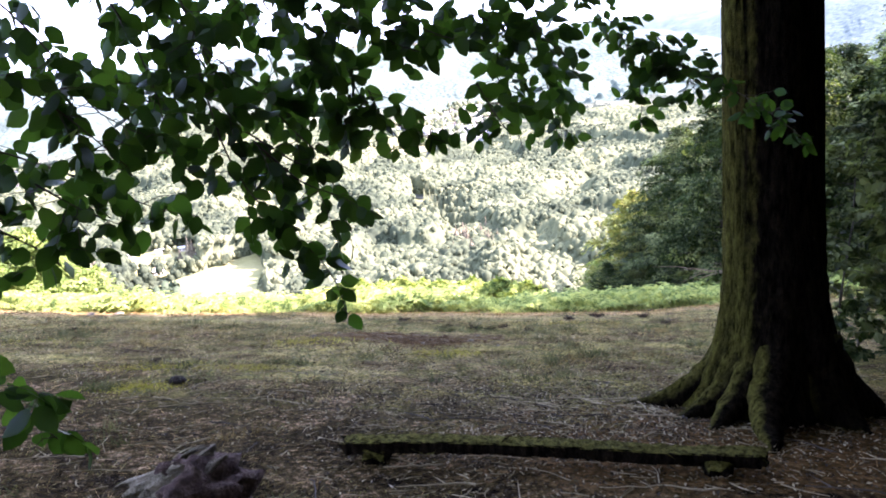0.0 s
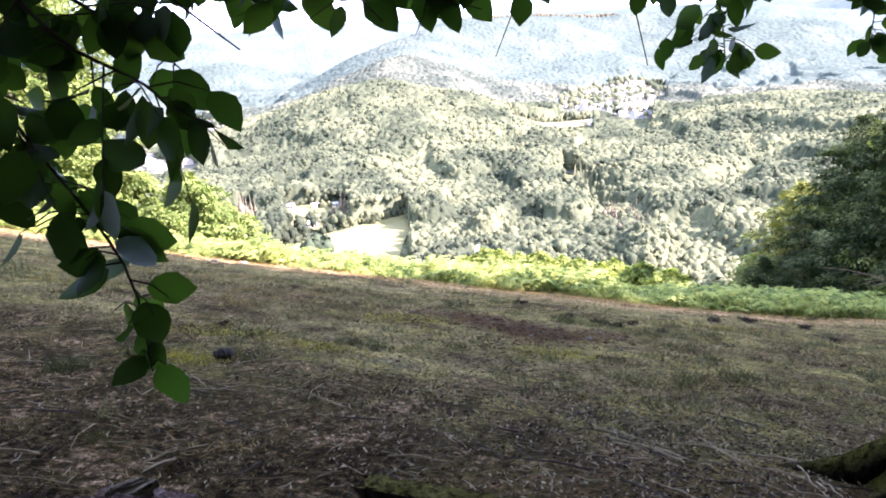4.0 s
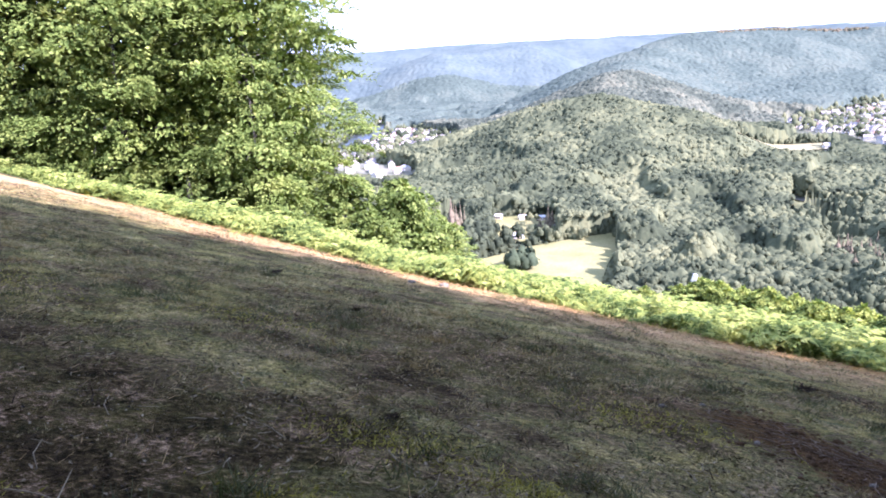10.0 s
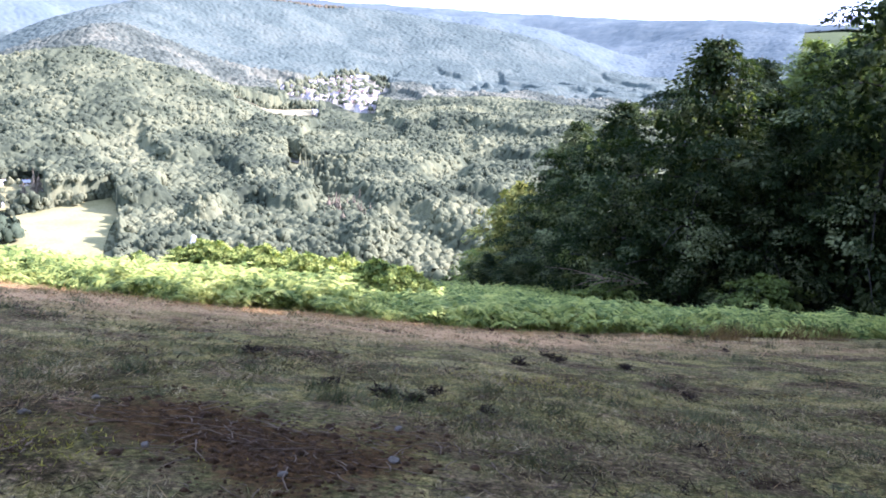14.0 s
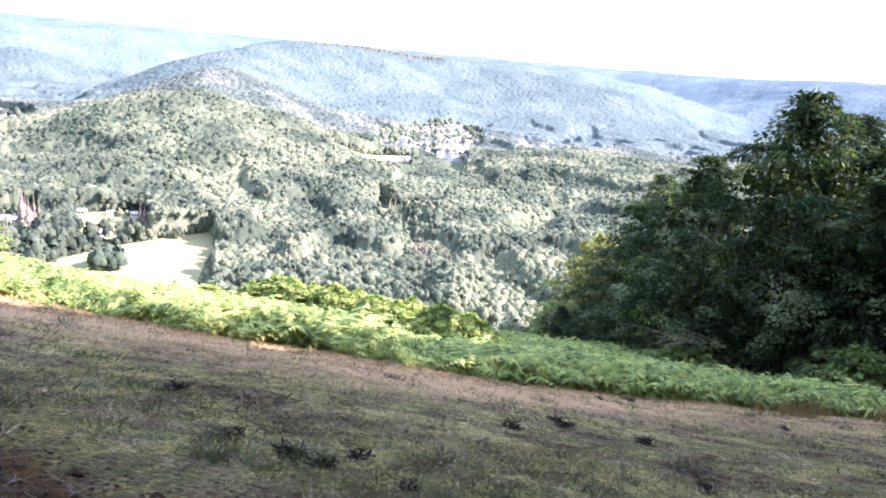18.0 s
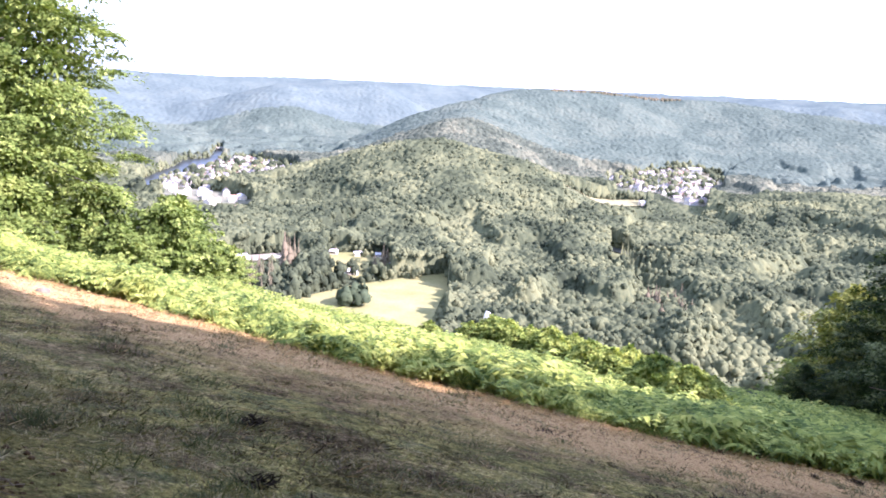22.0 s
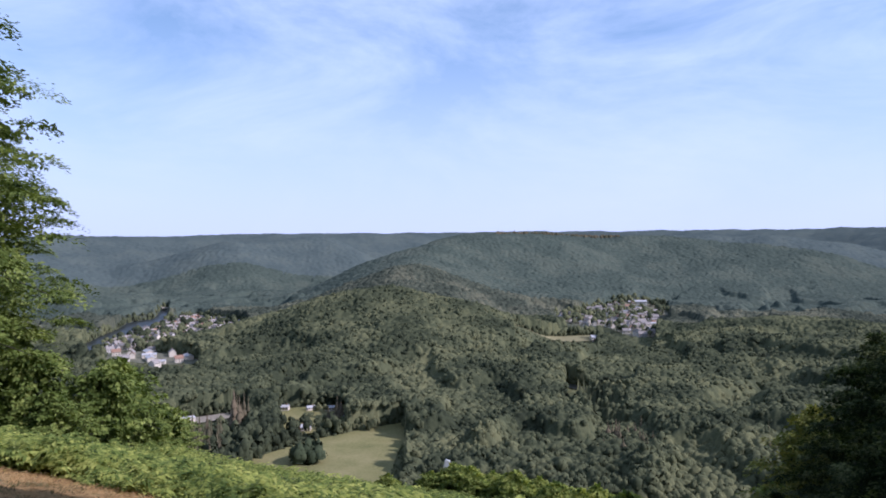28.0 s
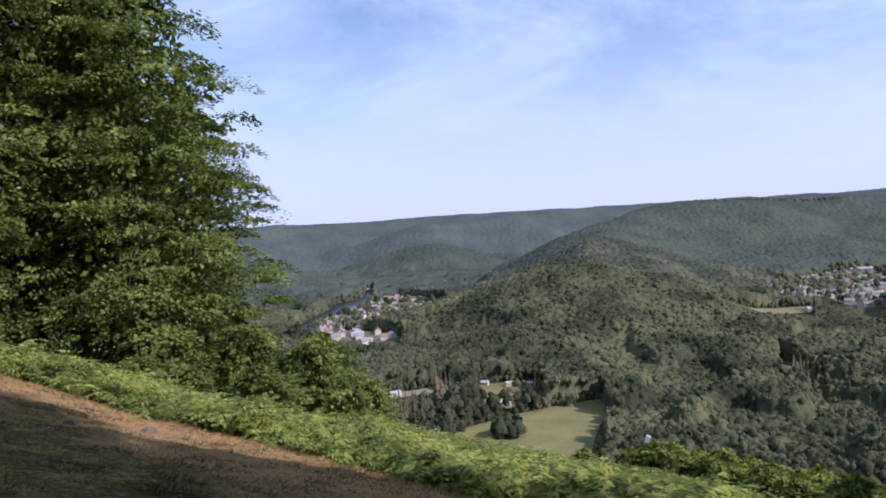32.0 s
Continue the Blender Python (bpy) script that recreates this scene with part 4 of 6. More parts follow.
for src, x, y, turn, size, tall in ((tall_a, -48, 35, 80, 1.0, 1.1), (tall_b, -55, 30, 130, 1.0, 1.0), (tall_a, -62, 27, 300, 1.0, 1.0), (tall_a, -43.5, 43, 150, 0.9, 1.0), (tall_b, -39.5, 50, 40, 0.75, 0.9), (tall_b, -47, 47, 200, 0.95, 1.1), (tall_a, -55, 41, 20, 1.0, 1.1), (tall_b, -64, 40, 300, 1.0, 1.1), (tall_a, -71, 32, 60, 1.0, 1.0), (tall_b, -52, 54, 260, 0.9, 1.0)):
    again(src, x, y, turn, size, tall)
# upper tier keeps the paler M_CROWN leaves, standing for its sunlit tops
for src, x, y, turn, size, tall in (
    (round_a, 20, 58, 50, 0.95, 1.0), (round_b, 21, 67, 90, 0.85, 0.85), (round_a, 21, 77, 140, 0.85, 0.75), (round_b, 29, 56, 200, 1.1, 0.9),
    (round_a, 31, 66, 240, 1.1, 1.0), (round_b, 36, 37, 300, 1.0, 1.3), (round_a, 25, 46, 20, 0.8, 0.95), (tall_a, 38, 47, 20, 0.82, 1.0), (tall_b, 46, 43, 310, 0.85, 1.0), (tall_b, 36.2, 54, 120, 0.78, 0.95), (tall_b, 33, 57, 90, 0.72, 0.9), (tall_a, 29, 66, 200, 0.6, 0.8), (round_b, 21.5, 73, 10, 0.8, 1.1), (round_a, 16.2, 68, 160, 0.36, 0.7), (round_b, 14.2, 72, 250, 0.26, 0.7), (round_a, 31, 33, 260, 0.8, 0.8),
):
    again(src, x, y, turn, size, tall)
# added trees, mostly out of view, set and sized to throw the clearing's shade
BACK_LABEL = "tall broadleaf forest tree added to cast shade on the clearing"
back = stand(tree_thing(25, BACK_LABEL, 30, 8.0, 2.5, 90, 66, 0.85, group="forest trees"), 13, 4, 0, 0.95)
for k, (x, y, tall) in enumerate((
    (17.5, 13, 1.05), (16, 6.5, 1.0), (24.5, 12.5, 1.15), (23.5, 4.5, 1.1), (31.5, 13, 1.25), (31, 6, 1.25), (39, 13, 1.3), (38, 7, 1.25), (46, 9, 1.3), (30, 23, 0.84), (33.5, 29.5, 0.94), (39, 21, 1.06), (40, 33, 1.02),
    (9, -6, 0.9), (17, -1, 1.0), (27, 0, 1.1), (36, 3, 1.1), (45, 5, 1.1), (1, -12, 0.9), (12, -13, 0.9), (24, -10, 0.9), (-10, -13, 0.9), (-20, -11, 0.9), (46, 32, 1.0), (48, 40, 1.0), (57, 35, 1.1), (60, 50, 1.1),
    (50, 60, 1.0), (42, 68, 0.9), (41, 57, 0.7), (48, 46, 0.8),
)):
    again(back, x, y, 37 * k, 0.95, tall)
stand(tree_thing(27, "tree at the end of the wood, sunlight coloured into yellow leaves", 9.5, 4.0, 0.6, 70, 120, 0.36, M_SUNLIT_LEAF), 19.5, 83, 0, 1.15, 1.12)
shrub = stand(tree_thing(28, "low leafy green shrub below the wood edge", 5.0, 3.0, 0.2, 46, 110, 0.30, group="shrubs", trunk_r=0.08), -28.6, 49)
for x, y, turn, size, tall in ((-31.8, 46.5, 100, 0.9, 1.1), (-33, 41, 220, 0.85, 1.0), (-29.3, 55.5, 30, 0.8, 0.85), (-31, 60, 60, 0.7, 0.8), (-34, 58, 250, 1.1, 1.2), (-27.3, 43, 200, 0.7, 0.8), (-30.5, 36.8, 120, 0.6, 0.6), (17, 88, 0, 1.0, 1.0), (17, 48, 90, 0.7, 0.7), (23, 42, 10, 0.8, 0.8), (29, 37, 40, 0.8, 0.8)):
    again(shrub, x, y, turn, size, tall)
bramble = stand(tree_thing(29, "yellow-green leafy bramble among the bracken", 2.4, 1.7, 0.05, 44, 90, 0.22, M_FERN, group="brambles", trunk_r=0.04), -10, 70)
for k in range(22):
    again(bramble, -13.5 + 18.5 * k / 21, 73 - 27 * (k / 21) ** 1.6 + 5 * ((k * 0.618) % 1) - 2, 70 * k, 0.75 + 0.4 * ((k * 0.43) % 1))
    again(bramble, -14 + 22 * ((k * 0.618) % 1), 60 + 18 * ((k * 0.37) % 1), 50 * k, 0.5 + 0.35 * ((k * 0.29) % 1))


# ---- bracken ----
def frond(rng, length, pairs, narrow=0.31):
    """One arching frond: a bare stalk, then leaflets that shorten to the tip."""
    t = np.linspace(0, 1, pairs + 4)
    arc = np.stack([length * (0.25 * t + 0.62 * t ** 2), np.zeros_like(t), length * (0.95 * t - 0.62 * t ** 2.6)], -1)
    vs, fs, k = [], [], 0
    for i in range(len(t)):
        if t[i] < 0.28:
            continue
        w = narrow * length * (1.03 - (t[i] - 0.28) / 0.72) ** 0.85
        for sgn in (-1, 1):
            p = arc[i]
            e = length * 0.46 / pairs
            q = p + np.array([w * rng.normal(0.25, 0.28), sgn * w * rng.uniform(0.7, 1.2), w * rng.normal(-0.25, 0.22)])
            vs += [p - np.array([e, 0, -0.01]), p + np.array([e, 0, 0.01]), q]
            fs += [(k, k + 1, k + 2)]
            k += 3
    return np.array(vs), np.array(fs)


def fern_plant(rng, height, fronds, pairs):
    out = []
    for k in range(fronds):
        v, f = frond(rng, height * rng.uniform(0.75, 1.2), pairs)
        a = k / fronds * 6.283 + rng.normal(0, 0.3)
        lift = rng.uniform(-0.1, 0.25) * height
        tilt = rng.normal(0, 0.5)
        v = v + np.array([0.03, 0, lift])
        v[:, 1] += v[:, 0] * tilt * 0.3
        c, s = math.cos(a), math.sin(a)
        out.append((np.stack([c * v[:, 0] - s * v[:, 1], s * v[:, 0] + c * v[:, 1], v[:, 2]], -1), f))
    return join(out)


def plants(templates, x, y, size, rng, sink=0.05):
    z = terrain(x, y) - sink
    which = rng.integers(0, len(templates), len(x))
    out = []
    for k, (v, f) in enumerate(templates):
        s = np.flatnonzero(which == k)
        if not len(s):
            continue
        a = rng.uniform(0, 6.283, len(s))
        c, sn, sc = np.cos(a)[:, None], np.sin(a)[:, None], size[s][:, None]
        V = np.stack([x[s][:, None] + sc * (c * v[:, 0] - sn * v[:, 1]), y[s][:, None] + sc * (sn * v[:, 0] + c * v[:, 1]), z[s][:, None] + sc * v[:, 2]], -1)
        F = f[None] + (np.arange(len(s)) * len(v))[:, None, None]
        out.append((V.reshape(-1, 3), F.reshape(-1, 3)))
    return join(out)


rng = np.random.default_rng(31)
fine_ferns = [fern_plant(rng, 0.95, 8, 11) for _ in range(9)]
rough_ferns = [fern_plant(rng, 1.0, 5, 7) for _ in range(5)]
n = 3000
x = rng.uniform(-28, 24, n)
y = fern_edge(x) + rng.gamma(1.5, 2.8, n) * 0.9 + 0.3 + 0.45 * rng.standard_normal(n)
heap = np.array([noise.noise(Vector((a / 1.9, b / 1.9, 5.0))) for a, b in zip(x, y)])
v, f = plants(fine_ferns, x, y, rng.uniform(0.62, 1.08, n) * (1 + 0.75 * heap), rng)
setting("bracken", v, f, M_FERN, "bright green bracken thick along the edge of the mown grass", "bracken", False, "stuff")
n = 1800
x = rng.uniform(2, 20, n)
y = fern_edge(x) + 2 + rng.uniform(0, 1, n) * 36
v, f = plants(rough_ferns, x, y, rng.uniform(0.75, 1.2, n), rng)
setting("bracken", v, f, M_FERN, "shaded bracken below the dark wood", "bracken", False, "stuff")
n = 4800
x = rng.uniform(-48, 34, n)
y = fern_edge(x) + 3 + rng.uniform(0, 1, n) ** 1.3 * 64
ok = (x < 18 + 0.02 * y) & (x > -24 - 0.25 * np.maximum(y - 40, 0) - 30 * (y < 34))
v, f = plants(rough_ferns, x[ok], y[ok], (rng.uniform(0.7, 1.15, n) * (1 - 0.55 * np.clip((y - 48) / 22, 0, 1)))[ok], rng)
setting("bracken", v, f, M_FERN, "sunlit bracken covering the slope below the clearing", "bracken", False, "stuff")


# ---- the beech at the edge of the clearing ----
BX, BY = 2.30, 5.32
BZ = float(terrain(BX, BY))


def beech_trunk():
    """A fluted trunk that flares into buttresses at the foot."""
    rng = np.random.default_rng(41)
    sides, rows = 96, 40
    lobes = ((3.25, 0.62), (3.95, 0.55), (4.45, 0.5), (5.3, 0.5), (0.2, 0.6), (1.3, 0.5), (2.3, 0.45))
    zs = np.concatenate([np.linspace(-0.35, 1.4, 24), np.linspace(1.6, 9.0, 16)])
    vs = []
    for z in zs:
        a = np.arange(sides) / sides * 2 * math.pi
        foot = math.exp(-max(z, -0.1) / 0.46)
        flute = sum(s * np.exp(17.0 * (np.cos(a - c) - 1)) for c, s in lobes)
        r = 0.345 - 0.012 * z + foot * (0.08 + 0.62 * flute) + math.exp(-max(z, 0) / 1.0) * 0.06 * flute + 0.006 * np.sin(5 * a + z * 1.3) + 0.006 * rng.standard_normal(sides)
        lean = -0.035 * max(z, 0)
        vs.append(np.stack([lean + r * np.cos(a), r * np.sin(a), np.full(sides, z)], -1))
    i, j = np.meshgrid(np.arange(rows - 1), np.arange(sides), indexing="ij")
    a, b = i * sides + j, i * sides + (j + 1) % sides
    return np.concatenate(vs), np.stack([a, b, b + sides, a + sides], -1).reshape(-1, 4)


beech = thing("beech_tree", "large old beech with dark mossy trunk, flaring roots, drooping branches", "tree", (BX, BY, BZ))
part("trunk", mesh_of("trunk", *beech_trunk(), M_TRUNK), M_TRUNK, beech, "dark bark with green moss, brightened as a lit edge, on one side")


def root(tip_x, tip_y, high, thick, seed):
    """A buttress that runs from the trunk down to a root tip on the ground."""
    rng = np.random.default_rng(seed)
    t = np.linspace(0, 1, 18)
    away = math.atan2(tip_y - BY, tip_x - BX)
    reach = math.hypot(tip_x - BX, tip_y - BY)
    d = 0.26 + (reach - 0.26) * t
    sway = 0.10 * np.sin(t * 5 + seed) * t * (1.2 - t)
    x, y = d * math.cos(away) - sway * math.sin(away), d * math.sin(away) + sway * math.cos(away)
    z = terrain(BX + x, BY + y) - BZ + high * (1 - t) ** 2.4 - 0.03 * t
    v, f = sweep(np.stack([x, y, z], -1), thick * (1 - t) ** 0.75 + 0.014, 12, 0.07, rng)
    return v, f


ROOTS = ((1.12, 5.44, 0.55, 0.15), (1.37, 4.86, 0.62, 0.14), (1.52, 4.56, 0.66, 0.13), (1.70, 4.02, 0.60, 0.16), (2.62, 4.55, 0.50, 0.15), (3.15, 5.05, 0.55, 0.16), (3.0, 6.0, 0.4, 0.14), (1.9, 6.3, 0.4, 0.13))
for k, (tip_x, tip_y, high, thick) in enumerate(ROOTS):
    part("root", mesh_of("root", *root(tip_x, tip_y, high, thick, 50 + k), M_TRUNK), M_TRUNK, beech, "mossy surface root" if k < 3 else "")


def rel(points):
    return np.array(points, float) - np.array([BX, BY, BZ])


def smooth_line(points, n):
    """More points along a line, rounded at its corners."""
    p = np.asarray(points, float)
    t = np.linspace(0, len(p) - 1, n)
    k = np.arange(len(p))
    raw = np.stack([np.interp(t, k, p[:, i]) for i in range(3)], -1)
    soft = raw.copy()
    soft[1:-1] = (raw[:-2] + 2 * raw[1:-1] + raw[2:]) / 4
    return soft


BRANCHES = (
    (((2.1, 5.2, 2.4), (1.2, 4.2, 2.35), (0.3, 3.3, 1.9), (-0.5, 2.75, 1.35), (-1.15, 2.2, 0.85)), 0.055),
    (((2.1, 5.2, 1.9), (1.5, 4.6, 1.7), (0.9, 4.3, 1.15), (0.65, 4.14, 0.70)), 0.03),
    (((0.3, 3.3, 1.9), (0.1, 3.0, 1.2), (0.02, 2.83, 0.68)), 0.010),
    (((-0.5, 2.75, 1.35), (-0.43, 2.6, 0.9), (-0.41, 2.46, 0.64)), 0.008),
    (((-0.5, 2.75, 1.35), (-0.70, 2.55, 0.95), (-0.78, 2.38, 0.70)), 0.008),
)
for line, r in BRANCHES:
    pts = smooth_line(rel(line), 16)
    part("limb", mesh_of("limb", *sweep(pts, np.linspace(r, r * 0.4, 16), 8), M_TWIG), M_TWIG, beech)
TWIGS = (
    ((-0.78, 2.36, 0.70), (-0.76, 2.38, 0.56), (-0.71, 2.40, 0.40), (-0.68, 2.40, 0.26), (-0.69, 2.39, 0.15)),
    ((-0.56, 2.37, 0.68), (-0.53, 2.44, 0.56), (-0.45, 2.56, 0.43), (-0.42, 2.66, 0.25), (-0.37, 2.76, 0.09)),
    ((-0.78, 2.48, 0.39), (-0.71, 2.38, 0.11), (-0.60, 2.33, -0.05), (-0.47, 2.28, -0.16), (-0.40, 2.27, -0.26), (-0.37, 2.23, -0.38)),
    ((-1.34, 2.11, 0.27), (-1.20, 2.18, 0.19), (-1.07, 2.24, 0.10), (-0.92, 2.29, 0.00), (-0.81, 2.32, -0.04)),
    ((-1.25, 1.90, 0.10), (-1.18, 1.94, 0.03), (-1.10, 1.97, -0.04), (-1.07, 1.97, -0.09)),
    ((-1.18, 2.07, 0.67), (-1.10, 2.13, 0.54), (-1.05, 2.16, 0.44), (-1.00, 2.18, 0.31), (-0.88, 2.22, 0.23), (-0.79, 2.25, 0.12)),
    ((-1.03, 2.37, 0.73), (-0.95, 2.42, 0.53), (-0.91, 2.44, 0.33), (-0.90, 2.43, 0.17)),
    ((-0.38, 2.56, 0.67), (-0.26, 2.59, 0.52), (-0.16, 2.60, 0.42), (-0.05, 2.60, 0.38)),
    ((0.02, 2.94, 0.68), (0.12, 3.05, 0.47), (0.20, 3.17, 0.28), (0.27, 3.27, 0.08), (0.31, 3.32, -0.08)),
    ((0.14, 2.90, 0.49), (0.28, 3.10, 0.42), (0.42, 3.40, 0.25), (0.51, 3.60, 0.02), (0.53, 3.65, -0.10)),
    ((0.65, 4.14, 0.70), (0.87, 4.11, 0.43), (1.09, 4.05, 0.24), (1.33, 3.85, 0.11), (1.50, 3.56, -0.05), (1.58, 3.38, -0.17)),
    ((-0.42, 2.56, 0.65), (-0.36, 2.62, 0.44), (-0.30, 2.68, 0.24), (-0.15, 2.68, 0.12), (0.02, 2.68, 0.06)),
    ((0.92, 4.10, 0.37), (1.00, 4.07, 0.16), (1.01, 4.05, -0.01), (0.99, 4.02, -0.09)),
    ((-1.14, 1.55, -0.13), (-1.08, 1.55, -0.24), (-1.02, 1.56, -0.30), (-0.96, 1.57, -0.38)),
    ((-0.99, 2.49, 0.73), (-0.83, 2.57, 0.52), (-0.65, 2.62, 0.32), (-0.50, 2.64, 0.17)),
    ((-1.20, 1.96, 0.46), (-1.08, 2.03, 0.39), (-0.98, 2.08, 0.26), (-0.92, 2.15, 0.15)),
    ((-0.28, 2.67, 0.68), (-0.17, 2.69, 0.53), (-0.04, 2.70, 0.45), (0.09, 2.70, 0.40)),
    ((-0.60, 2.31, 0.18), (-0.48, 2.32, 0.04), (-0.38, 2.33, -0.01), (-0.33, 2.33, -0.06)),
    ((0.18, 2.88, 0.66), (0.29, 2.88, 0.53), (0.36, 2.88, 0.41), (0.44, 2.87, 0.32)),
    ((1.09, 4.06, 0.35), (1.22, 4.01, 0.17), (1.29, 3.97, -0.00)),
    ((-1.16, 2.08, 0.14), (-1.07, 2.12, 0.05), (-0.98, 2.15, -0.01)),
    ((-1.42, 2.53, 0.50), (-1.25, 2.61, 0.47), (-1.10, 2.68, 0.33), (-0.93, 2.74, 0.26)),
    ((-0.79, 2.88, 0.71), (-0.67, 2.92, 0.51), (-0.62, 2.93, 0.29), (-0.62, 2.92, 0.13)),
    ((-0.64, 2.40, 0.20), (-0.52, 2.41, 0.10), (-0.44, 2.44, 0.05), (-0.39, 2.46, -0.01)),
    ((-0.57, 2.58, 0.23), (-0.49, 2.56, 0.13), (-0.41, 2.55, 0.07), (-0.34, 2.54, 0.02)),
    ((0.10, 2.60, 0.27), (0.15, 2.58, 0.17), (0.20, 2.58, 0.09)),
    ((-0.27, 2.66, 0.28), (-0.24, 2.65, 0.20), (-0.18, 2.63, 0.10), (-0.13, 2.62, 0.05)),
)


def beech_leaf(seed):
    """An oval leaf with a wavy edge, folded a little along its rib."""
    rng = np.random.default_rng(seed)
    half = ((0.0, 0.0), (0.14, 0.22), (0.36, 0.33), (0.60, 0.31), (0.82, 0.18), (1.0, 0.0))
    fold, curl = rng.uniform(0.1, 0.3), rng.uniform(-0.12, 0.2)
    rib = [(u, 0.0, -curl * u * u) for u, _ in half]
    sides = []
    for s in (1, -1):
        sides.append([(u, s * w * (1 + 0.06 * rng.standard_normal()), -curl * u * u + w * fold + 0.015 * rng.standard_normal()) for u, w in half[1:-1]])
    v = np.array(rib + sides[0] + sides[1])
    f = []
    for base, turn in ((6, 1), (10, -1)):
        loop = [(0, 1, base), (1, 2, base + 1), (1, base + 1, base), (2, 3, base + 2), (2, base + 2, base + 1), (3, 4, base + 3), (3, base + 3, base + 2), (4, 5, base + 3)]
        f += [t if turn > 0 else t[::-1] for t in loop]
    return v, np.array(f)


LEAVES = [beech_leaf(60 + k) for k in range(6)]
LEAF_MESHES = [mesh_of("leaf", v, f, M_BEECH) for v, f in LEAVES]
rng = np.random.default_rng(71)
spots, shoots, TWIG_PARTS = [], [], []
for q, line in enumerate(TWIGS):
    pts = smooth_line(rel(line), 14)
    TWIG_PARTS.append(part("twig", mesh_of("twig", *sweep(pts, np.linspace(0.0036, 0.0014, 14), 5), M_TWIG), M_TWIG, beech))
    length = np.linalg.norm(np.diff(pts, axis=0), axis=1).sum()
    nodes_ = int(length / 0.019)
    for k in range(nodes_):
        u = (k + 0.5) / nodes_
        p = np.array([np.interp(u * 13, np.arange(14), pts[:, i]) for i in range(3)])
        out = rng.standard_normal(3) * np.array([1, 0.7, 0.35])
        out /= np.linalg.norm(out)
        reach = rng.uniform(0.04, 0.20) * (1.0 - 0.75 * max(0, u - 0.6) / 0.4) * (0.55 if q == 2 and u > 0.45 else 1.0)
        tip = p + out * reach + np.array([0, 0, -0.25 * reach])
        grown = len(spots)
        for s in np.linspace(0.35, 1.0, max(1, int(reach / 0.031))):
            b = p + (tip - p) * s
            w = out * 0.6 + rng.standard_normal(3) * 0.55 + np.array([0, 0, -0.75])
            size_ = rng.uniform(0.050, 0.084)
            wx, wy, wz = b + np.array([BX, BY, BZ])
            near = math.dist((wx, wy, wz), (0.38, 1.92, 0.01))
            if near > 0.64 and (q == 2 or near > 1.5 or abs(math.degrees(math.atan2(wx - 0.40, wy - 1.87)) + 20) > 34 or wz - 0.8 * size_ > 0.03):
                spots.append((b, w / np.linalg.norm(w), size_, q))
        if len(spots) > grown:
            shoots.append(sweep(np.array([p, (p + tip) / 2 + [0, 0, 0.01], tip]), (0.0016, 0.0012, 0.0008), 4, cap=False))
tagged(part("shoot", mesh_of("shoot", *join(shoots), M_TWIG), M_TWIG, beech), kind="stuff")


def leaf_pose(b, w, size):
    side = np.cross(w, rng.standard_normal(3) * 0.6 + np.array([0, -1.0, 0.4]))
    side /= np.linalg.norm(side)
    up = np.cross(w, side)
    m = np.eye(4)
    m[:3, 0], m[:3, 1], m[:3, 2], m[:3, 3] = w * size, side * size, up * size, b
    return m


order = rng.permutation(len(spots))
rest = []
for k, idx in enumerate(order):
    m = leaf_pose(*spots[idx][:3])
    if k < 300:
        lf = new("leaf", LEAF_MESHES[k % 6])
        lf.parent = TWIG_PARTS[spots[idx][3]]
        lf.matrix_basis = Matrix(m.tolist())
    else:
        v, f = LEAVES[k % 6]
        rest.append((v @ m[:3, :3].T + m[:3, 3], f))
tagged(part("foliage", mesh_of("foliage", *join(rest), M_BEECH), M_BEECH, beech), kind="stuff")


# crown added above the view to block skylight from trunk and ground
_, crown_wood, cv, cf = bough_tree(45, 19, 7.5, 7.6, 60, 60, 0.75, droop=0.05, trunk_r=0.32)
part("branchwork", crown_wood, M_BARK, beech)
tagged(part("crown", mesh_of("crown", cv, cf, M_CROWN, False), M_CROWN, beech), kind="stuff")


# ---- deadwood, sticks and stones on the ground ----
def on_ground(x, y, up=0.0):
    return (x, y, float(terrain(x, y)) + up)


def rough_beam(length, w, h, seed, rows=22):
    """A squared, rotting beam with worn corners."""
    rng = np.random.default_rng(seed)
    ring = [(-1, -0.7), (-0.8, -1), (0, -1.02), (0.8, -1), (1, -0.7), (1.02, 0), (1.0, 0.85), (0.85, 1), (0, 1.06), (-0.85, 1), (-1, 0.85), (-1.02, 0)]
    n = len(ring)
    vs = []
    for k in range(rows):
        t = k / (rows - 1)
        e = 0.86 if k in (0, rows - 1) else 1.0
        for a, b in ring:
            j = 1 + 0.09 * rng.standard_normal()
            vs.append(((t - 0.5) * length + 0.02 * rng.standard_normal(), a * w / 2 * e * j, b * h / 2 * e * j + 0.02 * math.sin(5 * t)))
    fs = []
    for k in range(rows - 1):
        for j in range(n):
            a, b = k * n + j, k * n + (j + 1) % n
            fs.append((a, b, b + n, a + n))
    for base in (0, (rows - 1) * n):
        for j in range(1, n - 2, 2):
            fs.append((base, base + j, base + j + 1, base + j + 2))
    return np.array(vs), np.array(fs)


beam = thing("mossy_log", "long squared log with green moss on top, lying on leaf litter", "log", on_ground(0.36, 3.92, 0.115), -9.8)
beam.matrix_basis = look((0, 0, 0), (0, 1, 0)) @ Matrix.Identity(4)
p0, p1 = Vector(on_ground(-0.82, 4.14, 0.085)), Vector(on_ground(1.56, 3.72, 0.11))
ax = (p1 - p0).normalized()
sd = Vector((0, 0, 1)).cross(ax).normalized()
mm = Matrix.Identity(4)
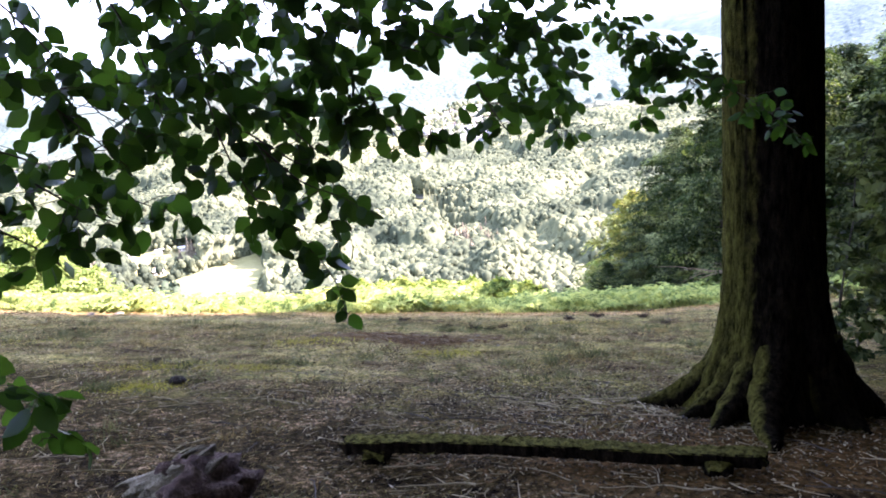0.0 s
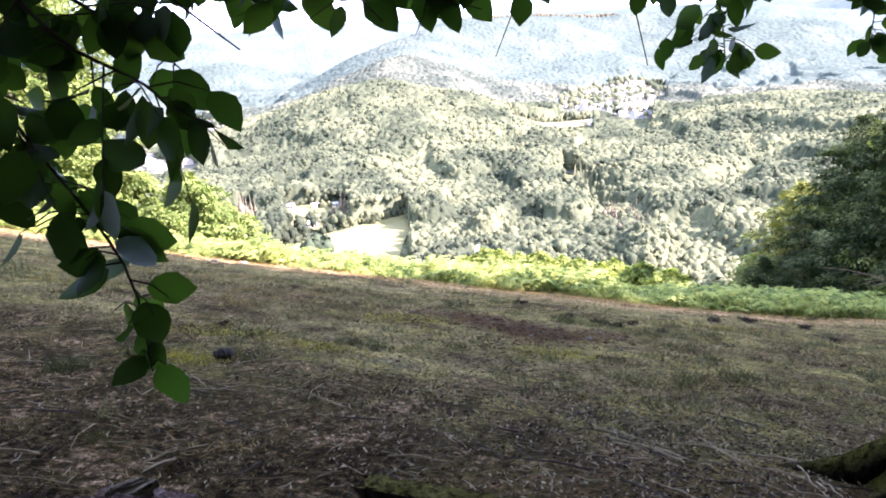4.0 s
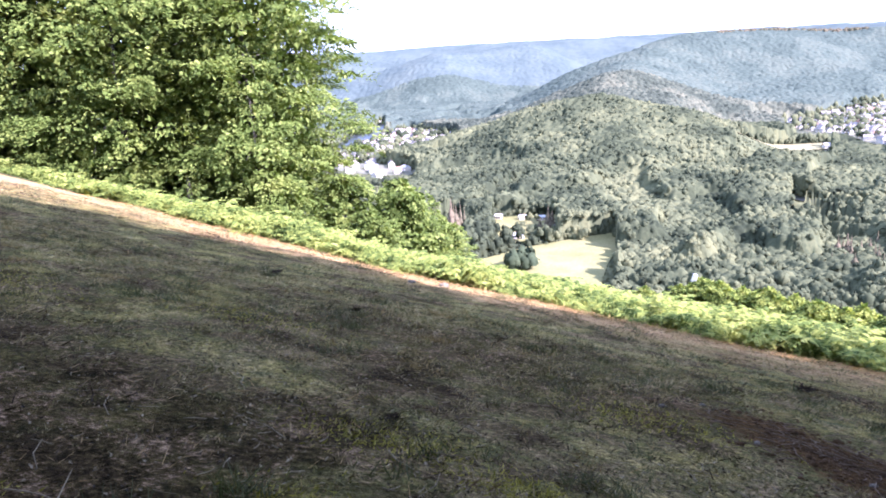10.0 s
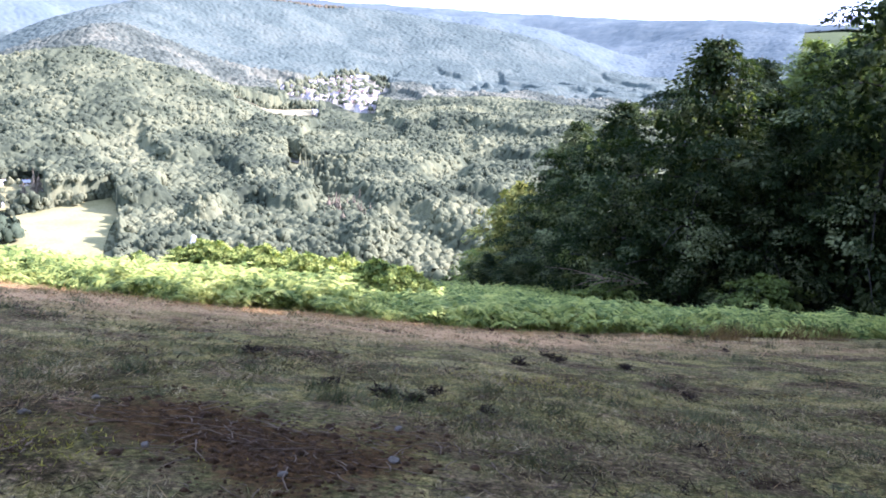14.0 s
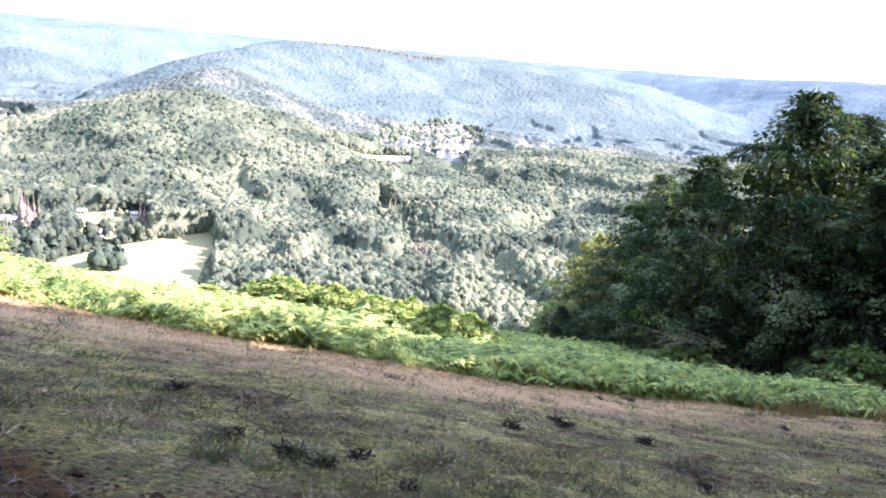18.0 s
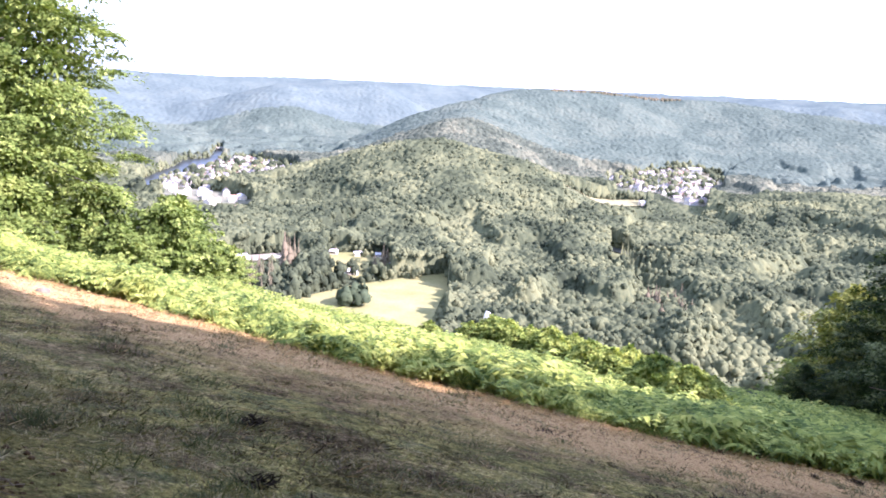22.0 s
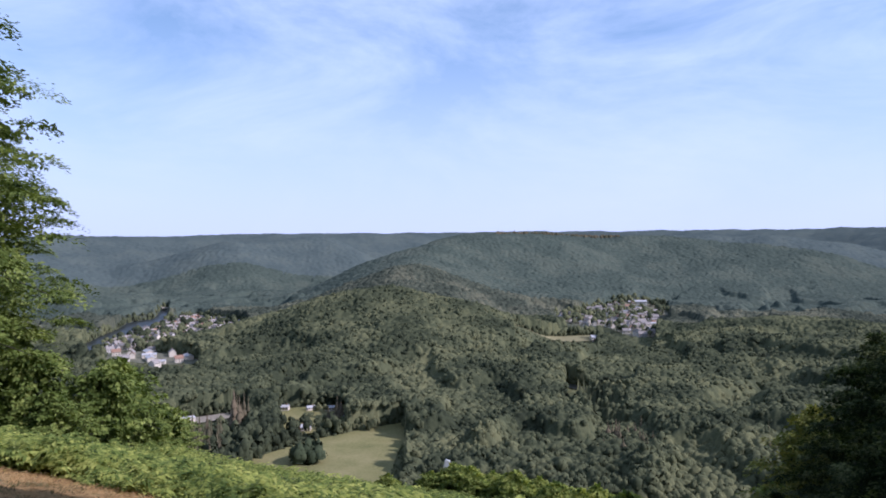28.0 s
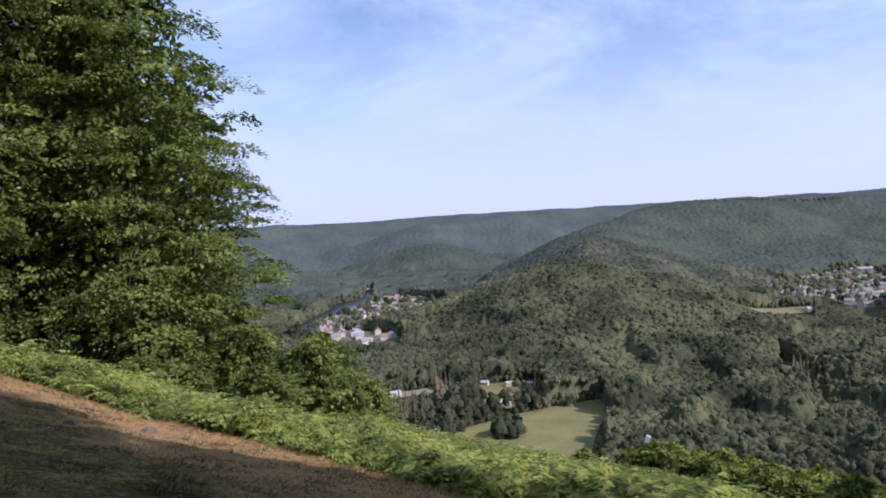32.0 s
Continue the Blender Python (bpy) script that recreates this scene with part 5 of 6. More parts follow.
for r_ in range(3):
    mm[r_][0], mm[r_][1], mm[r_][2], mm[r_][3] = ax[r_], sd[r_], ax.cross(sd)[r_], (p0[r_] + p1[r_]) / 2
beam.matrix_basis = mm
part("beam", mesh_of("beam", *rough_beam((p1 - p0).length, 0.105, 0.08, 81, 64), M_LOG, False), M_LOG, beam)
for k, off in enumerate((-1.0, 0.95)):
    v, f = rough_beam(0.20, 0.14, 0.14, 83 + k, 8)
    v = np.stack([off - v[:, 1], v[:, 0], v[:, 2] - 0.10], -1)
    part("bearer", mesh_of("bearer", v, f, M_LOG), M_LOG, beam, "dark rotten bearer under the log")


def rotten_lump(seed, sx, sy, sz, rough=0.22):
    bm = bmesh.new()
    bmesh.ops.create_icosphere(bm, subdivisions=4, radius=1.0)
    for v in bm.verts:
        q = v.co * 2.2 + Vector((seed, 0, 0))
        k = 1 + rough * noise.fractal(q, 1.0, 2.0, 4) + rough * 0.5 * abs(noise.noise(v.co * 6 + Vector((0, seed, 0))))
        v.co = Vector((v.co.x * sx, v.co.y * sy, max(v.co.z, -0.55) * sz)) * k
    for f in bm.faces:
        f.smooth = True
    return bm


stump = thing("rotten_stump", "broken rotten log with a silvery split face beside the path", "deadwood", on_ground(-1.46, 3.36, -0.01), 25)
part("core", rotten_lump(3.0, 0.26, 0.20, 0.20, 0.62), M_ROT, stump, "crumbling red-brown rotten wood")


def splinter(length, width, thick, seed, nx=30, ny=14):
    """A split, weathered plank of wood: ridged along the grain, ragged at its ends."""
    rng = np.random.default_rng(seed)
    ends = 0.05 * rng.standard_normal((2, ny))
    vs = []
    for side in (1, -1):
        for j in range(ny):
            w = j / (ny - 1) - 0.5
            for i in range(nx):
                u = i / (nx - 1)
                x = (u - 0.5) * length + ends[0, j] * (1 - u) + ends[1, j] * u
                y = w * width * (1 - 0.45 * u) + 0.012 * noise.noise(Vector((9 * x, 3 * w, seed)))
                ridge = 0.016 * noise.noise(Vector((4 * x, 26 * w, seed + 2))) + 0.03 * noise.noise(Vector((5 * x, 4 * w, seed + 5)))
                vs.append((x, y, ridge + side * thick / 2 * (1 - 0.5 * (2 * abs(w)) ** 3) * (1 if side > 0 else 1.0 + 0.8 * rng.random())))
    fs, m = [], nx * ny
    for j in range(ny - 1):
        for i in range(nx - 1):
            a = j * nx + i
            fs += [(a, a + 1, a + nx + 1, a + nx), (m + a, m + a + nx, m + a + nx + 1, m + a + 1)]
    for j in range(ny - 1):
        a, b = j * nx, j * nx + nx - 1
        fs += [(a, a + nx, m + a + nx, m + a), (b, m + b, m + b + nx, b + nx)]
    for i in range(nx - 1):
        b = (ny - 1) * nx + i
        fs += [(i, m + i, m + i + 1, i + 1), (b, b + 1, m + b + 1, m + b)]
    return np.array(vs), np.array(fs)


slab = part("slab", mesh_of("slab", *splinter(0.44, 0.26, 0.035, 7), M_SILVER), M_SILVER, stump, "silver-grey weathered splinter")
slab.matrix_basis = pose(-0.05, 0.0, 0.19, 24, -10, 14)


def stick(seed, length, r, forks=1):
    """A crooked stick with side shoots, lying along x."""
    rng = np.random.default_rng(seed)
    t = np.linspace(0, 1, 9)
    line = np.stack([t * length - length / 2, np.cumsum(rng.normal(0, 0.035 * length, 9)), 0.012 + r + 0.03 * length * np.sin(t * 3.1) * rng.random()], -1)
    out = [sweep(line, r * (1 - 0.6 * t), 6, 0.08, rng)]
    for _ in range(forks):
        k = rng.integers(3, 7)
        d = np.array([0.6, rng.choice([-1, 1]) * 0.7, 0.12]) * length * rng.uniform(0.2, 0.4)
        out.append(sweep(np.array([line[k], line[k] + d * 0.5, line[k] + d]), (r * 0.7, r * 0.5, r * 0.25), 5, 0.05, rng))
    return join(out)


STICK_LABEL = "bare crooked fallen stick on the leaf litter"
STICKS = ((-1.85, 4.32, 80, 0.42, 0.014, 1), (-0.1, 4.9, 20, 0.6, 0.012, 2), (0.35, 5.35, -15, 0.7, 0.011, 2), (0.95, 5.6, 8, 0.8, 0.015, 1), (-0.4, 5.0, -30, 0.4, 0.010, 1),
          (0.2, 3.3, -28, 0.9, 0.013, 2), (0.9, 3.45, 10, 0.7, 0.011, 1), (-0.9, 3.5, -40, 0.5, 0.013, 0), (-0.25, 3.6, 15, 0.5, 0.011, 1), (-2.6, 4.0, 30, 0.6, 0.012, 1),
          (-2.9, 4.6, 20, 0.7, 0.010, 1), (-1.2, 3.3, 60, 0.5, 0.012, 0), (0.6, 6.1, 35, 0.5, 0.010, 1), (1.0, 6.4, -20, 0.6, 0.010, 2), (-0.9, 6.0, 10, 0.4, 0.009, 1),
          (-3.6, 5.6, 15, 0.8, 0.012, 2), (-0.7, 4.4, -25, 0.45, 0.012, 0), (1.7, 6.5, 30, 0.5, 0.011, 1), (-2.2, 5.4, 70, 0.35, 0.010, 1), (1.9, 3.4, 5, 0.6, 0.013, 1),
          (1.25, 4.95, 12, 0.4, 0.014, 1), (0.55, 4.75, -35, 0.35, 0.012, 1), (1.65, 4.75, 25, 0.45, 0.014, 0), (0.15, 4.45, 60, 0.3, 0.013, 0), (1.05, 5.3, -10, 0.5, 0.013, 2), (1.45, 5.15, 40, 0.3, 0.012, 1), (-0.35, 4.2, -40, 0.3, 0.014, 0), (2.4, 3.9, 10, 0.5, 0.012, 1), (2.0, 4.2, -30, 0.4, 0.011, 1))
STICKS += ((-1.80, 4.12, 100, 0.26, 0.022, 1), (-2.18, 5.32, 30, 0.55, 0.012, 2), (-2.35, 5.25, 15, 0.45, 0.010, 1), (-3.42, 4.49, 10, 0.5, 0.018, 1), (-1.81, 6.71, 5, 0.6, 0.010, 0), (-2.53, 5.42, 35, 0.5, 0.010, 1), (-3.9, 4.9, 50, 0.6, 0.011, 1),
           (-4.2, 5.3, 65, 0.5, 0.010, 1), (-3.2, 5.0, 20, 0.5, 0.010, 2), (-1.5, 5.8, 15, 0.35, 0.010, 0), (-0.9, 6.6, 70, 0.4, 0.010, 1), (-1.2, 5.2, 40, 0.3, 0.012, 1), (-5.0, 5.6, 25, 0.5, 0.012, 2), (-2.9, 5.9, 80, 0.3, 0.009, 1))
_pick = np.random.default_rng(89)
STRAYS = tuple((float(_pick.normal(1.0, 0.8)), float(_pick.normal(5.1, 0.5)), float(_pick.uniform(0, 180)), float(_pick.uniform(0.18, 0.42)), 0.013, int(_pick.integers(0, 2))) for _ in range(22))
STRAYS += tuple((float(_pick.uniform(-3.6, 0.5)), float(_pick.uniform(3.4, 6.2)), float(_pick.uniform(0, 180)), float(_pick.uniform(0.15, 0.45)), 0.012, int(_pick.integers(0, 2))) for _ in range(20))
for k, (x, y, turn, length, r, forks) in enumerate(STICKS + STRAYS):
    me = mesh_of("stick", *stick(90 + k, length * 0.85, r * 0.5, forks), M_PALEWOOD if k % 3 != 1 else M_TWIG)
    ob = tagged(new("stick", me), STICK_LABEL, "stick", "fallen sticks")
    gx_, gy_ = float(terrain(x + 0.1, y) - terrain(x - 0.1, y)) / 0.2, float(terrain(x, y + 0.1) - terrain(x, y - 0.1)) / 0.2
    nrm = Vector((-gx_, -gy_, 1)).normalized()
    ob.matrix_basis = Matrix.Translation(on_ground(x, y)) @ nrm.to_track_quat("Z", "Y").to_matrix().to_4x4() @ pose(0, 0, 0, 0, 0, turn)


def stone(name, label, x, y, size, seed, mat=None):
    bm = bmesh.new()
    bmesh.ops.create_icosphere(bm, subdivisions=3, radius=1.0)
    for v in bm.verts:
        k = 1 + 0.3 * noise.noise(v.co * 1.3 + Vector((seed, 0, 0))) + 0.1 * noise.noise(v.co * 4 + Vector((0, seed, 0)))
        v.co = Vector((v.co.x * size, v.co.y * size * 0.75, v.co.z * size * 0.5)) * k
    ob = part(name, bm, mat or M_STONE, None, label)
    ob.matrix_basis = pose(*on_ground(x, y, size * 0.2), 8, 5, seed * 40)
    return tagged(ob, "", "stone", "loose stones")


for k, (x, y, s) in enumerate(((-9.2, 19.0, 0.13), (-9.1, 17.4, 0.10), (0.02, 9.5, 0.045), (-2.15, 9.9, 0.04), (-0.6, 9.1, 0.03), (0.12, 10.3, 0.035), (-1.35, 9.4, 0.03), (1.1, 8.8, 0.025), (-1.9, 10.4, 0.03), (0.35, 8.9, 0.03))):
    stone("stone", "pale grey stone half sunk in the grass" if k < 2 else "small pale stone on dug soil", x, y, s, k + 1)
clod = stone("clod", "dark lump of turned earth in the grass", -2.64, 6.25, 0.095, 30, M_BLACK)
tagged(clod, "", "soil clod")

# loose soil of the dug patch
rng = np.random.default_rng(101)
n = 3600
a, q = rng.uniform(0, 6.283, n), rng.beta(1.3, 2.2, n) * 1.3
x, y = -0.75 + 1.25 * q * np.cos(a), 9.75 + 0.95 * q * np.sin(a)
y += 0.3 * np.sin(3.1 * x) + 0.12 * rng.standard_normal(n)
lump = [(v * np.array([1, 1, 0.7]), f) for v, f in crown_shapes(1, 4, rng, -1.1)]
v, f = plants(lump, x, y, rng.gamma(1.3, 0.0048, n) + 0.003, rng, 0.004)
setting("loose_soil", v, f, M_CLOD, "reddish brown crumbs of freshly dug soil", "soil", True, "stuff")

# litter: dead leaves, chips and twigs
n = 34000
heap = rng.random(n) < 0.45
x = np.where(heap, rng.normal(0.9, 1.3, n), rng.normal(-0.8, 3.8, n))
y = np.where(heap, rng.normal(5.0, 0.9, n), rng.uniform(1.8, 9.0, n) - 0.9 * np.abs(rng.standard_normal(n)))
base = np.stack([x, y, terrain(x, y) + 0.012], -1)
way = np.stack([rng.standard_normal(n), rng.standard_normal(n), 0.25 * rng.standard_normal(n)], -1)
v, f = leaf_cloud(base, way, rng.uniform(0.010, 0.042, n), rng, 0.38, np.array([0, 0, 1.0]) + 0.5 * rng.standard_normal((n, 3)))
setting("leaf_litter", v, f, M_CHIP, "dry brown and grey leaf litter scattered on bare soil", "leaf litter", False, "stuff")
small, dug_up = [], []
for k in range(1500):
    x0, y0 = (rng.normal(0, 2.8), rng.uniform(2.4, 8.5)) if k % 3 else (rng.normal(1.0, 1.1), rng.normal(5.0, 0.7)) if k % 2 else (rng.normal(-0.75, 0.75), rng.normal(9.75, 0.5))
    L = rng.uniform(0.04, 0.15) if k % 8 else rng.uniform(0.15, 0.4)
    an = rng.uniform(0, 6.283)
    pts = np.stack([x0 + np.cos(an + np.array([0, 0.15, 0.3])) * L * np.array([0, 0.5, 1]), y0 + np.sin(an + np.array([0, 0.15, 0.3])) * L * np.array([0, 0.5, 1]), np.zeros(3)], -1)
    pts[:, 2] = terrain(pts[:, 0], pts[:, 1]) + 0.015
    (dug_up if 8.6 < y0 < 11 else small).append(sweep(pts, np.array([1, 0.8, 0.5]) * rng.uniform(0.0022, 0.0055), 4, cap=False))
setting("twig_litter", *join(small), M_PALEWOOD, "thin grey twigs strewn over the ground", "twigs", True, "stuff")
setting("root_debris", *join(dug_up), M_ROOT, "brown roots and stalks torn up with the dug soil", "twigs", True, "stuff")


# ---- grass ----
def patchy(x, y, scale, seed):
    return np.array([noise.noise(Vector((a / scale, b / scale, seed))) for a, b in zip(x, y)])


def blades(x, y, height, rng, lean=0.6, width=0.09):
    n = len(x)
    base = np.stack([x, y, terrain(x, y) - 0.004], -1)
    way = np.stack([lean * rng.standard_normal(n), lean * rng.standard_normal(n), np.abs(rng.normal(0.75, 0.3, n)) + 0.1], -1)
    way, side, _ = frames_for(way, rng)
    w = (height * width)[:, None] * side
    tip = base + way * height[:, None] + np.array([0, 0, -0.15]) * height[:, None]
    v = np.stack([base - w / 2, base + w / 2, tip], 1).reshape(-1, 3)
    return v, np.arange(3 * n).reshape(-1, 3)


def lawn(name, label, tufts, each, mat, seed, h0, h1, near, bias, lean=0.6, width=0.09, radius=0.06, litter=0.8):
    """Grass in tufts, each of one tone, thinning out over bare and littered soil."""
    rng = np.random.default_rng(seed)
    if near:
        x, y = rng.uniform(-14, 7, tufts), rng.uniform(3.2, 13, tufts)
    else:
        x = rng.uniform(-24, 16, tufts)
        y = 10 + (fern_edge(x) - 9.8) * rng.uniform(0, 1, tufts)
    patch = patchy(x, y, 0.45, seed) + 0.7 * patchy(x, y, 1.7, seed + 9)
    bare = np.exp(-(((x + 0.75) / 1.3) ** 2 + ((y - 9.75) / 1.0) ** 2) ** 2)
    foot = np.exp(-(((x - 1.3) / 2.4) ** 2 + ((y - 4.5) / 1.25) ** 2) ** 2)
    ok = (patch + bias + 0.2 * rng.standard_normal(tufts) - 1.6 * bare - 1.2 * foot - litter * np.clip(7.4 - y + 0.28 * np.abs(x - 1), 0, 3.2) / 3) > 0
    x, y, patch = x[ok], y[ok], patch[ok]
    tone = np.clip(0.45 + 0.6 * patchy(x, y, 0.7, seed + 20) + 0.55 * patchy(x, y, 0.22, seed + 31) + 0.28 * rng.standard_normal(len(x)), 0, 1)
    k = np.repeat(np.arange(len(x)), each)
    h = rng.uniform(h0, h1, len(k)) * (1 + 0.7 * np.clip(patch, 0, 1))[k]
    v, f = blades(x[k] + radius * rng.standard_normal(len(k)), y[k] + radius * rng.standard_normal(len(k)), h, rng, lean, width)
    return toned(setting(name, v, f, mat, label, "grass", False, "stuff"), np.repeat(tone[k], 3))


lawn("grass", "short mown green and brown grass of the clearing", 22000, 15, M_GRASS, 111, 0.025, 0.065, True, 0.25, 1.5, 0.12, 0.045)
lawn("grass", "short mown grass reaching down to the bracken", 17000, 12, M_GRASS, 112, 0.025, 0.07, False, 0.25, 2.0, 0.16, 0.08)
lawn("moss", "low dark moss and thatch between litter", 18000, 10, M_GRASS, 115, 0.012, 0.03, True, 0.4, 1.6, 0.35, 0.04, 0.1)
lawn("tussock", "blue-green grass tussocks standing out of the mown grass", 5200, 34, M_TUFT, 116, 0.05, 0.13, True, -0.42, 0.55, 0.05, 0.06, 0.3)
lawn("tussock", "taller grass tufts scattered towards the bracken", 3600, 26, M_TUFT, 117, 0.05, 0.14, False, -0.35, 0.6, 0.06, 0.09)
lawn("thatch", "dark brown dead thatch matted between the grass", 9000, 12, M_THATCH, 121, 0.03, 0.09, True, -0.32, 1.7, 0.10, 0.07, 0.1)
lawn("thatch", "dark brown clumps of dead grass towards the bracken", 9500, 12, M_THATCH, 122, 0.03, 0.09, False, -0.24, 2.2, 0.12, 0.10)
lawn("hay", "dry cut stalks lying on the mown grass", 5000, 4, M_STRAW, 113, 0.05, 0.14, False, 0.0, 2.8, 0.045, 0.12)
lawn("hay", "thin dry stalks lying among litter and moss", 4500, 4, M_STRAW, 114, 0.03, 0.12, True, 0.5, 2.8, 0.04, 0.1, 0.2)
M_DRY = foliage("yellowed_grass", ((0.2, (0.15, 0.0999, 0.0369)), (0.5, (0.27, 0.191, 0.0697)), (0.8, (0.39, 0.287, 0.131))), (1.2, 1.2, 0.6), 0.2, 0.6, 0.8, "tone")
lawn("dry_grass", "patches of yellowed short grass in the mown clearing", 6500, 24, M_DRY, 124, 0.03, 0.08, True, -0.62, 1.0, 0.07, 0.06, 0.2)
lawn("dry_grass", "yellowed grass patches towards the bracken", 5500, 22, M_DRY, 125, 0.025, 0.07, False, -0.5, 1.8, 0.09, 0.09)
rng = np.random.default_rng(126)
k = rng.integers(0, 9, 12000)
cx, cy = np.array((-3.16, -4.29, -8.5, -2.21, -0.3, -2.18, 1.9, -6.3, -2.9))[k], np.array((7.24, 5.17, 8.2, 7.07, 8.25, 9.32, 12.6, 9.4, 6.1))[k]
q = np.array((0.26, 0.24, 0.5, 0.16, 0.2, 0.3, 0.4, 0.4, 0.16))[k]
v, f = blades(cx + 1.2 * q * rng.standard_normal(12000), cy + 0.7 * q * rng.standard_normal(12000), rng.uniform(0.02, 0.055, 12000), rng, 1.3, 0.22)
toned(setting("yellow_moss", v, f, M_MOSS, "yellow-green moss and grass cushions in the mown slope", "moss", False, "stuff"), np.repeat(rng.uniform(0, 1, 12000), 3))
weed = new("dead_weed")
tagged(weed, "dark tuft of withered weeds in the mown grass", "weed", "withered weeds")
rng = np.random.default_rng(118)
w_way = rng.standard_normal((70, 3)) * np.array([1, 1, 0.4]) + np.array([0, 0, 0.6])
wv, wf = leaf_cloud(np.zeros((70, 3)) + 0.05 * rng.standard_normal((70, 3)) * np.array([1, 1, 0]), w_way, rng.uniform(0.05, 0.15, 70), rng, 0.16)
part("tuft", mesh_of("tuft", wv, wf, M_THATCH, False), M_THATCH, weed)
for k, (x, y, s) in enumerate(((-1.15, 12.85, 1.0), (5.2, 20.3, 1.0), (4.5, 20.0, 0.8), (2.6, 14.9, 0.8), (-6.2, 11.2, 0.8), (-3.4, 7.6, 0.6), (0.9, 11.0, 0.7), (3.4, 12.4, 0.7), (-9.0, 13.0, 0.9), (6.5, 17.0, 0.8), (0.11, 11.41, 1.1), (0.34, 11.3, 0.9), (0.55, 11.62, 0.9), (1.95, 13.98, 1.1), (2.62, 14.52, 1.1), (3.48, 14.24, 1.0), (3.15, 20.72, 1.0), (3.90, 21.71, 0.9), (5.21, 20.68, 0.9), (-0.37, 11.63, 1.0))):
    ob = weed if k == 0 else copy_thing(weed, Matrix.Identity(4))
    ob.matrix_basis = pose(*on_ground(x, y, 0.02), 0, 0, 50 * k) @ Matrix.Diagonal((0.9 * s, 0.9 * s, 0.5 * s, 1))
rng = np.random.default_rng(120)
n = 30000
x = rng.uniform(-24, 8, n)
y = fern_edge(x) - rng.gamma(1.5, 0.9, n) + 0.5
v, f = blades(x, y, rng.uniform(0.08, 0.22, n), rng, 2.0, 0.05)
setting("hay", v, f, M_STRAW, "pale swath of dry cut bracken and straw along the edge", "straw", False, "stuff")
n = 800
k = rng.integers(0, 15, n)
cx, cy = rng.uniform(7.6, 12.5, 15), rng.uniform(-2.2, -0.2, 15)
x = cx[k] + 0.22 * rng.standard_normal(n)
y = fern_edge(cx[k]) + cy[k] + 0.22 * rng.standard_normal(n)
v, f = blades(x, y, rng.uniform(0.3, 0.75, n), rng, 0.28, 0.018)
setting("tall_grass", v, f, M_DRY, "tall dry seeding grass beside the shaded bracken", "grass", False, "stuff")


# ---- posts and dead wood along the edge ----
sign = thing("sign_post", "small white panel on a weathered post standing in the bracken", "sign post", on_ground(-12.6, 73.2))
part("post", mesh_of("post", *sweep(np.array([[0, 0, -0.4], [0, 0, 1.4], [0.02, 0, 2.5]]), (0.08, 0.07, 0.06), 8), M_PALEWOOD), M_PALEWOOD, sign)
bm = bmesh.new()
bmesh.ops.create_cube(bm, size=1.0)
bmesh.ops.scale(bm, verts=bm.verts[:], vec=(0.46, 0.12, 0.80))
bmesh.ops.bevel(bm, geom=bm.edges[:], offset=0.045, segments=3, affect="EDGES")
bmesh.ops.rotate(bm, verts=bm.verts[:], cent=(0, 0, 0), matrix=Euler((0.15, 0.25, 0.3)).to_matrix())
bmesh.ops.translate(bm, verts=bm.verts[:], vec=(0.03, -0.11, 2.62))
part("panel", bm, M_WHITE, sign, "tilted white panel")
snag = thing("snag", "grey broken tree stump standing under the wood edge", "stump", on_ground(-36.0, 36.6))
rng = np.random.default_rng(130)
part("trunk", mesh_of("trunk", *sweep(np.array([[0, 0, -0.3], [0.02, 0, 0.6], [0.06, 0, 1.5], [0.02, 0.05, 2.5]]), (0.26, 0.19, 0.16, 0.07), 10, 0.10, rng), M_BARK), M_BARK, snag)
fallen = thing("fallen_branch", "bare grey fallen branch caught at the foot of the dark wood", "branch", on_ground(16.5, 46.5, 1.7), 12)
for k in range(9):
    a = rng.uniform(-0.5, 0.5)
    L = rng.uniform(1.6, 3.6)
    s0 = np.array([2.2 - 0.4 * k, 0.1 * k, 0.05 * k])
    pts = np.array([s0, s0 + [-0.5 * L, 0.1, 0.35 * a * L + 0.2], s0 + [-L, 0.2, 0.7 * a * L + 0.15]])
    part("bough", mesh_of("bough", *sweep(pts, (0.035, 0.022, 0.008), 6), M_ROOT), M_ROOT, fallen)
# saplings take the leaf colour darkened for shade
sapling = stand(tree_thing(140, "slender leafy sapling beside the beech", 2.9, 0.42, 0.3, 34, 40, 0.085, M_SHADE_LEAF, "saplings", trunk_r=0.018), 4.0, 7.0)
for x, y, turn, size in ((4.6, 7.9, 70, 1.1), (3.9, 6.2, 160, 0.8), (5.6, 8.8, 220, 1.2), (4.5, 6.2, 40, 1.1), (5.0, 7.1, 300, 1.25), (5.2, 6.3, 200, 1.2)):
    again(sapling, x, y, turn, size)


# ---- villages in the valley ----
def box(x0, x1, y0, y1, z0, z1):
    v = np.array([(x, y, z) for z in (z0, z1) for y in (y0, y1) for x in (x0, x1)], float)
    return v, np.array([(0, 2, 3, 1), (4, 5, 7, 6), (0, 1, 5, 4), (2, 6, 7, 3), (0, 4, 6, 2), (1, 3, 7, 5)])


